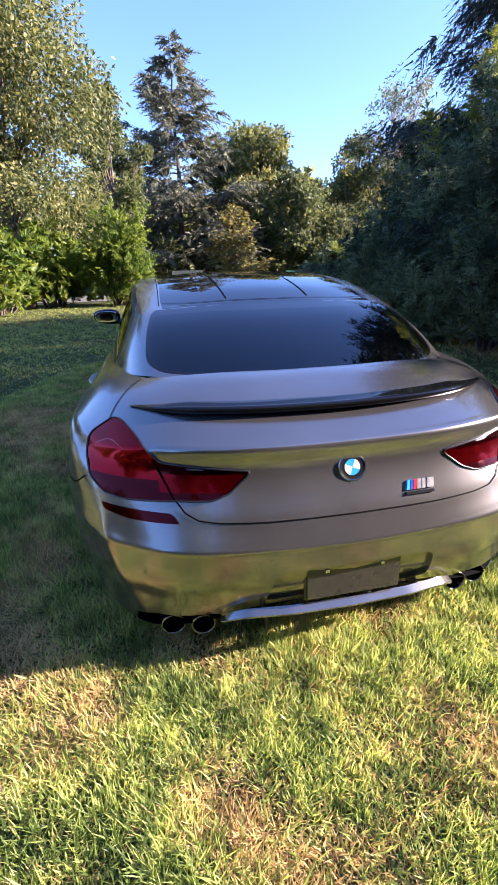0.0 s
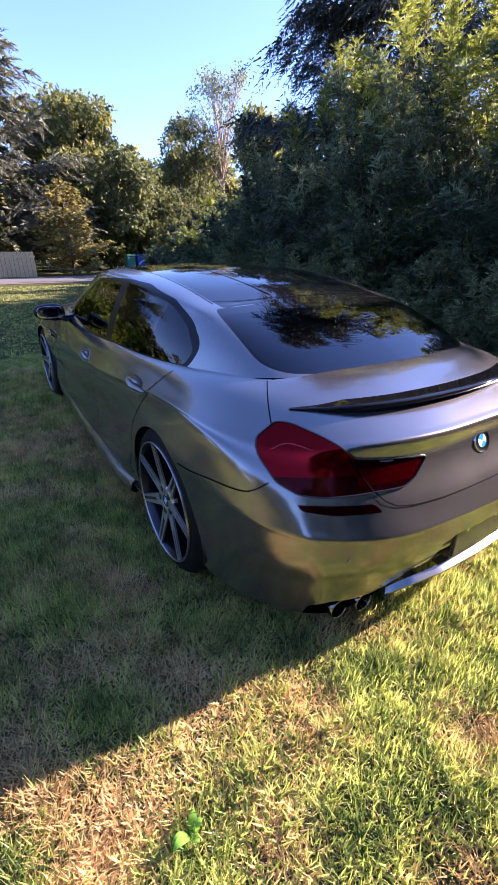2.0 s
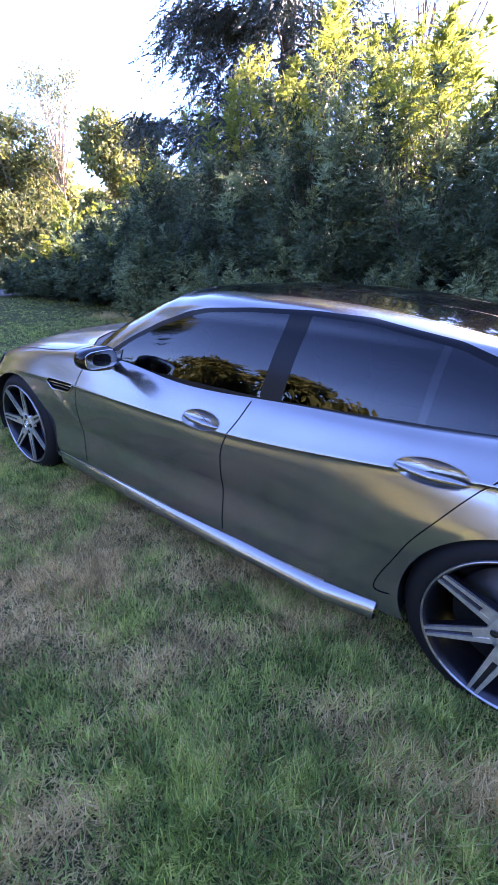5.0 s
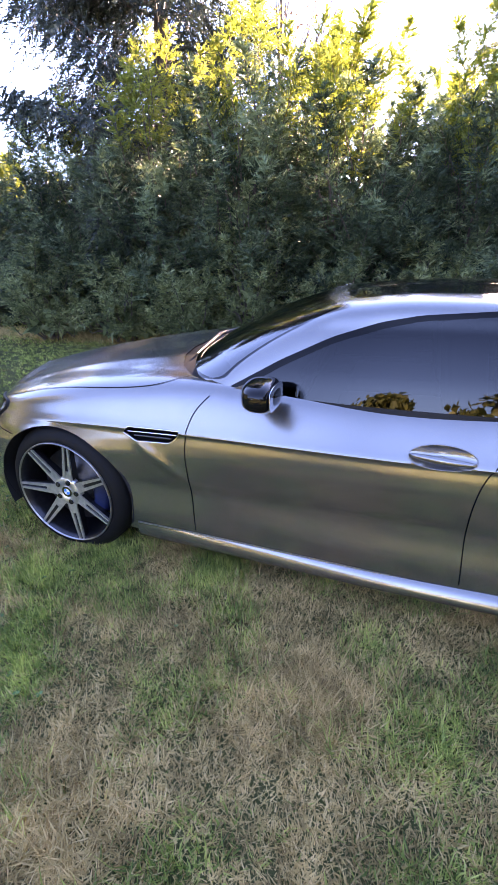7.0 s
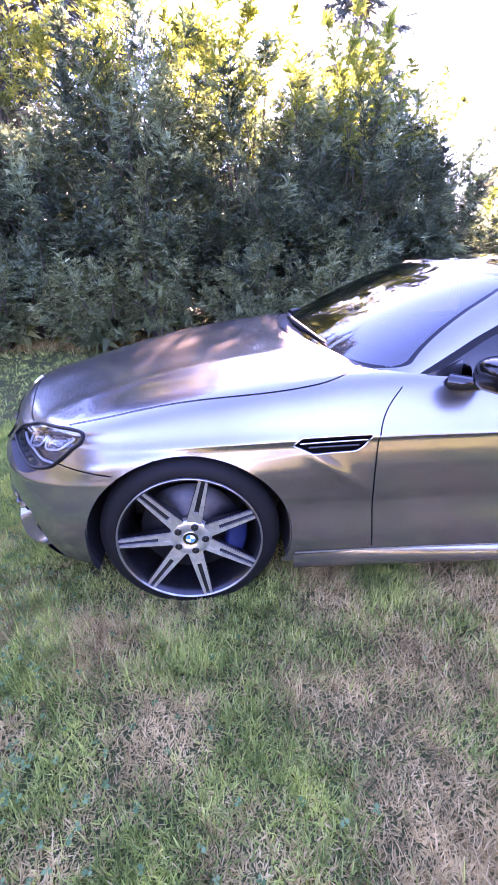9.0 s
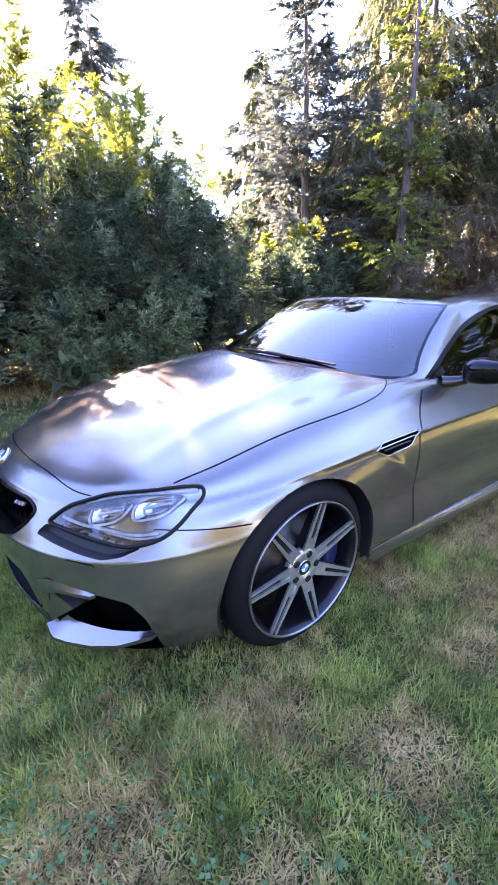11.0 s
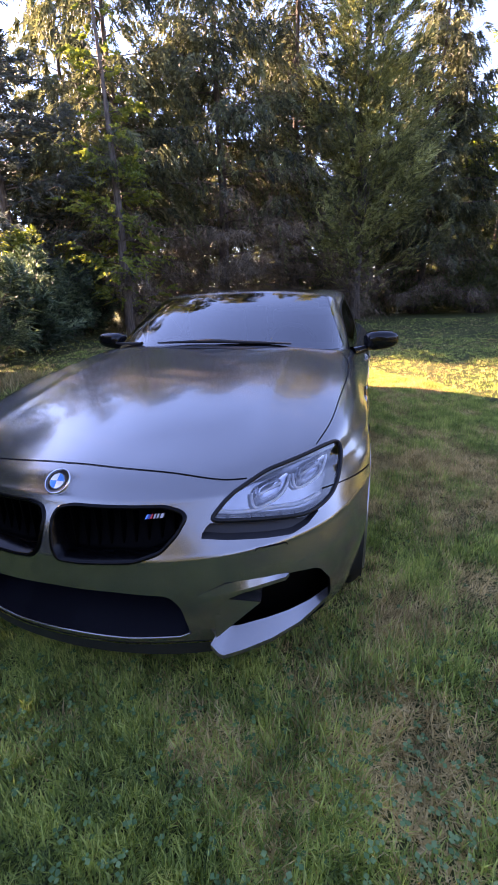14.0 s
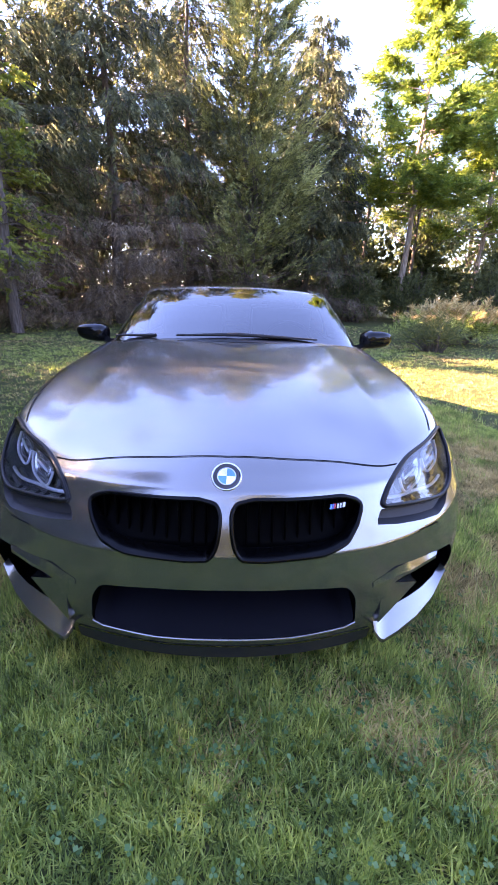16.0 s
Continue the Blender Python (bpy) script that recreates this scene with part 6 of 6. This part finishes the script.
conifer("white_pine", -12.5, -20.5, 14, 4.6, 56000, L_BRIGHT, "sunlit bright green pine with bare lower trunk", seed=42, bare=0.28, droop=0.03, hang=0.03, needle=(0.22, 0.06), boughs=7, inner=0.35, twig=0.7, bark=PALEBARK, stout=0.012)
for k, (x, y, h) in enumerate([(-5.6, -18.2, 2.6), (-8.6, -18.6, 3.0), (-11.8, -18.0, 3.2), (-3.0, -18.5, 1.8), (0.8, -17.8, 1.6), (4.0, -16.2, 1.8)]):
    shrub("woodland_shrub", x, y, h, 1.9, 1.6, 520, "dark green undergrowth shrub at the edge of the wood", mat=L_OLIVE, seed=80 + k, leaf=(0.14, 0.06), group="undergrowth")
for k, (x, y, h) in enumerate([(-5.6, -20.4, 8.5), (-7.0, -22.6, 10.0), (-9.6, -22.0, 9.5), (-10.8, -23.4, 9.0)]):
    broadleaf("bare_wood_tree", x, y, h, 2.4, 900, L_OLIVE, "thin dark forked trunk with few leaves inside the wood", trunk=0.26, seed=160 + k, blobs=9, leaf=(0.2, 0.13), low=0.45, sparse=0.6, group="thin trunks in the wood")
for k, (x, y, h, r) in enumerate([(-6.5, -23.5, 5.4, 3.0), (-11.0, -24.0, 5.8, 3.2), (-15.5, -23.0, 5.2, 3.2), (-19.5, -21.0, 4.6, 3.0)]):
    shrub("woodland_shrub", x, y, h, r, r * 0.8, 900, "tall dark green undergrowth inside the wood", mat=L_OLIVE, seed=120 + k, leaf=(0.36, 0.17), per=18, group="undergrowth")
shrub("ornamental_grass_clump", -4.6, -6.6, 0.75, 0.8, 0.7, 500, "clump of tall pale grass and weeds on the lawn", mat=L_OAK, seed=90, leaf=(0.2, 0.015), per=8, twig=0.5, category="plant")
shrub("flower_bed_shrub", -6.0, -8.8, 1.15, 1.9, 1.3, 900, "low yellow-green bed of weeds and russet stems", mat=L_GRASS, seed=91, leaf=(0.14, 0.022), tips=0.5, tipmat=L_DRY, category="plant")

# trees across the road
conifer("far_spruce", 1.7, 32.2, 15.4, 6.8, 70000, L_FAR, "tall thin grey-green spruce across the road", seed=11, bare=0.06, droop=0.1, hang=0.2, needle=(0.3, 0.1), boughs=11, twig=0.9)
broadleaf("oak_tree", -5.4, 15.2, 9.8, 4.0, 44000, L_OAK, "large leafy oak with dull green and yellow leaves", seed=12, trunk=0.4, blobs=30, leaf=(0.15, 0.09), low=0.32)
broadleaf("maple_tree", -2.4, 23.6, 9.6, 2.4, 12000, L_OLIVE, "slim broadleaf tree with open crown", seed=13, blobs=18, low=0.35, sparse=0.4)
shrub("round_bush", -2.0, 15.6, 3.9, 2.0, 1.8, 1500, "large round sunlit yellow-green bush beside the road", mat=L_BRIGHT, seed=14, leaf=(0.17, 0.06))
for k, (x, y, h, r) in enumerate([(-6.0, 13.2, 3.4, 2.2), (-4.6, 15.8, 3.2, 2.0), (-8.0, 14.5, 3.8, 2.4), (0.6, 30.0, 3.4, 2.2), (-3.6, 28.0, 4.0, 2.4), (6.4, 30.5, 3.6, 2.4), (12.0, 25.5, 4.2, 2.6), (14.5, 29.0, 6.0, 3.0)]):
    shrub("roadside_shrub", x, y, h, r, r, 420, "dense green roadside shrub", mat=L_BRIGHT if k < 3 else L_OLIVE, seed=100 + k, leaf=(0.3, 0.12), group="roadside shrubs")
conifer("small_conifer", 4.6, 26.2, 4.9, 2.3, 24000, L_GOLD, "small bushy yellowish conifer beside the road", seed=15, bare=0.0, droop=0.02, hang=0.05, needle=(0.15, 0.07), boughs=45, twig=0.35, taper=0.6)
broadleaf("oak_tree", 7.2, 34.0, 11.3, 3.9, 22000, L_OAK, "large leafy oak turning yellow across the road", seed=16, trunk=0.4, blobs=24, leaf=(0.3, 0.2), low=0.3)
broadleaf("maple_tree", 10.4, 31.5, 7.4, 3.2, 16000, L_OLIVE, "dark green broadleaf tree across the road", seed=17, blobs=20, leaf=(0.28, 0.18), low=0.15)
broadleaf("maple_tree", 16.8, 35.9, 11.4, 3.2, 16000, L_OAK, "green broadleaf tree with an uneven crown", seed=27, blobs=30, leaf=(0.26, 0.16), low=0.1)
broadleaf("thin_bare_tree", 19.6, 33.9, 14.2, 3.2, 3800, L_PALE, "tall thin tree with sparse pale leaves and bare limbs", trunk=0.3, seed=19, blobs=34, leaf=(0.2, 0.12), low=0.5, sparse=0.8, bark=PALEBARK, tall=0.6)
broadleaf("maple_tree", 16.0, 22.0, 8.4, 2.9, 17000, L_OAK, "yellow-green broadleaf tree behind the hedge", seed=21, blobs=20, leaf=(0.26, 0.16), low=0.15)
broadleaf("thin_bare_tree", 14.0, 4.4, 9.5, 2.4, 500, L_DEAD, "dead tree with bare limbs behind the hedge", trunk=0.3, seed=24, blobs=22, leaf=(0.12, 0.05), low=0.45, sparse=0.8, bark=BARK, tall=0.6)

# woods on the far side of the lawn, seen in the car's glass and paint
wood = broadleaf("wood_tree", -36.0, 4.0, 9.5, 4.6, 3200, L_OAK, "broadleaf tree at the far edge of the lawn", seed=70, trunk=0.4, blobs=13, leaf=(0.75, 0.5), low=0.12, group="trees round the lawn")
for k in range(9):
    a = radians(118 + 12.5 * k + 4 * math.sin(k * 2.3))
    q = 29 + 3 * math.sin(k * 1.7)
    copy_thing(wood, pose(math.cos(a) * q, math.sin(a) * q + 1, 0.03, 0, 0, 83 * k) @ Matrix.Diagonal((1.1, 1.1, 0.88 + 0.16 * math.sin(k * 3.1), 1)))
for k in range(12):
    copy_thing(wood, pose(-34 + 7.0 * k, 47 + 3 * math.sin(k * 2.1), 0.03, 0, 0, 71 * k) @ Matrix.Diagonal((1.1, 1.1, 0.95 + 0.2 * math.sin(k * 1.9), 1)))
rear_wood = broadleaf("wood_tree", 33.0, -33.0, 10.5, 4.8, 5200, L_OLIVE, "leafy tree of the wood behind the spruces", seed=71, trunk=0.4, blobs=20, leaf=(0.34, 0.22), low=0.1, group="trees round the lawn")
for k in range(8):
    copy_thing(rear_wood, pose(-26 + 6.5 * k, -34 - 2 * math.sin(k * 2.1), 0.03, 0, 0, 49 * k) @ Matrix.Diagonal((1.1, 1.1, 0.9 + 0.2 * math.sin(k * 1.4), 1)))
# utility pole, fence panel, bins and road
road = bmesh.new()
bmesh.ops.create_grid(road, x_segments=40, y_segments=4, size=1)
for v in road.verts:
    v.co = Vector((v.co.x * 60, 21.0 + v.co.y * 2.6 + 0.002 * (v.co.x * 60) ** 2 * 0.3, 0.045))
tagged(part("road", road, ASPHALT), "narrow grey asphalt lane", "road", kind="structure")


def utility_pole(x, y, h):
    top = tagged(new("utility_pole"), "weathered wooden utility pole with crossarm", "pole")
    top.location = (x, y, 0)
    z = np.linspace(0, h, 6)
    part_np("post", *tube(np.stack([z * 0, z * 0, z], -1), np.linspace(.17, .11, 6), 10), WOODPOLE, top, smooth=True)
    part("crossarm", box_bm(1.9, .1, .12, (0, 0, h - .35), .01), WOODPOLE, top)
    for q in (-.8, -.3, .3, .8):
        part("insulator", box_bm(.08, .08, .16, (q, 0, h - .2), .02), WHITE, top)
    part_np("transformer", *tube([(0.3, 0, h - 2.0), (0.3, 0, h - 1.1)], .2, 12), STEEL, top, smooth=True)


utility_pole(5.4, 37.7, 8.4)
for z in (8.2, 7.9, 6.6):
    q = np.linspace(-1, 1, 30)
    wire = np.stack([5.4 + (q + 0.2) * 34, 37.7 - 3 * q, z + 0.7 * q**2 - 0.1], -1)
    tagged(part_np("power_line", *tube(wire, 0.018, 5), MATTE), "thin black overhead power line", "cable")
TAN = plain("tan_fence_board", (0.62, 0.46, 0.24), 0.8, grain=0.4, scale=8)
fence = tagged(new("fence_panel"), "pale tan wooden fence panel beside the road", "fence")
fence.location = (1.35, 24.2, 0)
for k in range(9):
    part("board", box_bm(.19, .03, 1.25, (-.85 + .205 * k, 0, .66), .006), TAN, fence)
part("rail", box_bm(1.9, .05, .09, (0, .04, 1.05), .01), TAN, fence)
GREENBIN = plain("green_plastic", (0.03, 0.22, 0.16), 0.5)
BLUEBIN = plain("blue_plastic", (0.03, 0.1, 0.4), 0.5)
for x, m, c in ((9.1, GREENBIN, "green"), (9.85, BLUEBIN, "blue")):
    bin_top = tagged(new("wheelie_bin"), c + " plastic wheeled rubbish bin at the roadside", "bin", "bins at the roadside")
    bin_top.location = (x, 29.0, 0.0)
    part("bin_body", box_bm(.58, .62, .95, (0, 0, .55), .05), m, bin_top)
    part("lid", box_bm(.62, .68, .07, (0, -.02, 1.06), .02), m, bin_top)
    for q in (-.26, .26):
        part_np("wheel", *tube([(q - .03, .3, .1), (q + .03, .3, .1)], .1, 12), RUBBER, bin_top)

# ---- grass ----
make_grass("lawn_grass", 74000, 12, near_lawn, 0.05, 0.0054, "short green lawn grass with dry straw-coloured patches")
make_grass("far_lawn_grass", 60000, 8, wide_lawn, 0.045, 0.0095, "short green lawn grass further off")


def make_clover():
    """Small three-leaved clover between the blades in front of the car."""
    n = 1300
    pick = rng.integers(0, 5, n)
    mid = np.array([(-.55, 2.75), (-1.5, 2.35), (.15, 2.8), (-1.0, 2.55), (-2.2, 1.6)])[pick]
    x, y = (mid + rng.normal(0, 0.34, (n, 2))).T
    c = np.stack([x, y, ground_z(x, y) + rng.uniform(0.015, 0.046, n)], -1)
    lots = []
    turn = rng.uniform(0, 2 * np.pi, n)
    for k in range(3):
        a = turn + k * 2.094
        way = unit(np.stack([np.cos(a), np.sin(a), rng.normal(0.05, 0.25, n)], -1))
        side = np.stack([-np.sin(a), np.cos(a), np.zeros(n)], -1)
        s = rng.uniform(0.006, 0.013, n)[:, None]
        V = np.stack([c, c + way * s * 0.7 + side * s * 0.6, c + way * s * 1.3, c + way * s * 0.7 - side * s * 0.6], 1).reshape(-1, 3)
        lots.append((V, np.arange(4 * n).reshape(-1, 4)))
    tagged(part_np("clover", *join(lots), L_CLOVER), "small blue-green clover leaves in the lawn", "clover", kind="stuff")


make_clover()
for wx, wy in ((-1.27, -2.51),):
    weed = tagged(new("broad_weed"), "broad-leaved bright green weed in the lawn", "weed")
    weed.location = (wx, wy, float(ground_z(np.array(wx), np.array(wy))))
    for k in range(5):
        a = k * 1.3 + 0.5 * math.sin(k * 2.7) + wx
        d, q = np.array([np.cos(a), np.sin(a), 0.0]), np.linspace(0, 1, 7)
        mid = np.outer(q * (0.03 + 0.006 * k), d) + np.outer((0.026 + 0.004 * k) * np.sin(q * 2.2), [0, 0, 1.0])
        half = np.outer(0.011 * np.sin(np.pi * np.clip(q * 0.9 + 0.07, 0, 1)), [-np.sin(a), np.cos(a), 0.15])
        V = np.concatenate([mid - half, mid, mid + half * [1, 1, -1]])
        i = np.arange(6)
        part_np("leaf", V, np.concatenate([np.stack([i, i + 1, i + 8, i + 7], -1), np.stack([i + 7, i + 8, i + 15, i + 14], -1)]), L_WEED, weed, smooth=True)


def hedge_foot(n):
    y = rng.uniform(-2.5, 9.0, n)
    return 4.35 + 0.12 * np.maximum(y - 4, 0) + rng.normal(0, 0.28, n), y


def make_straw():
    """Long dead grass along the foot of the hedge."""
    x, y = hedge_foot(9000)
    n = len(x)
    a, h = rng.uniform(0, 2 * np.pi, n), rng.uniform(0.08, 0.24, n)
    base = np.stack([x, y, ground_z(x, y) - 0.004], -1)
    side = np.stack([np.sin(a), -np.cos(a), np.zeros(n)], -1) * 0.006
    top = base + np.stack([np.cos(a) * h * 0.8, np.sin(a) * h * 0.8, h * 0.6], -1)
    V = np.stack([base - side, base + side, top], 1).reshape(-1, 3)
    tagged(part_np("dead_grass", V, np.arange(len(V)).reshape(-1, 3), L_DRY), "long pale dead grass at the foot of the hedge", "grass", kind="stuff")


make_straw()
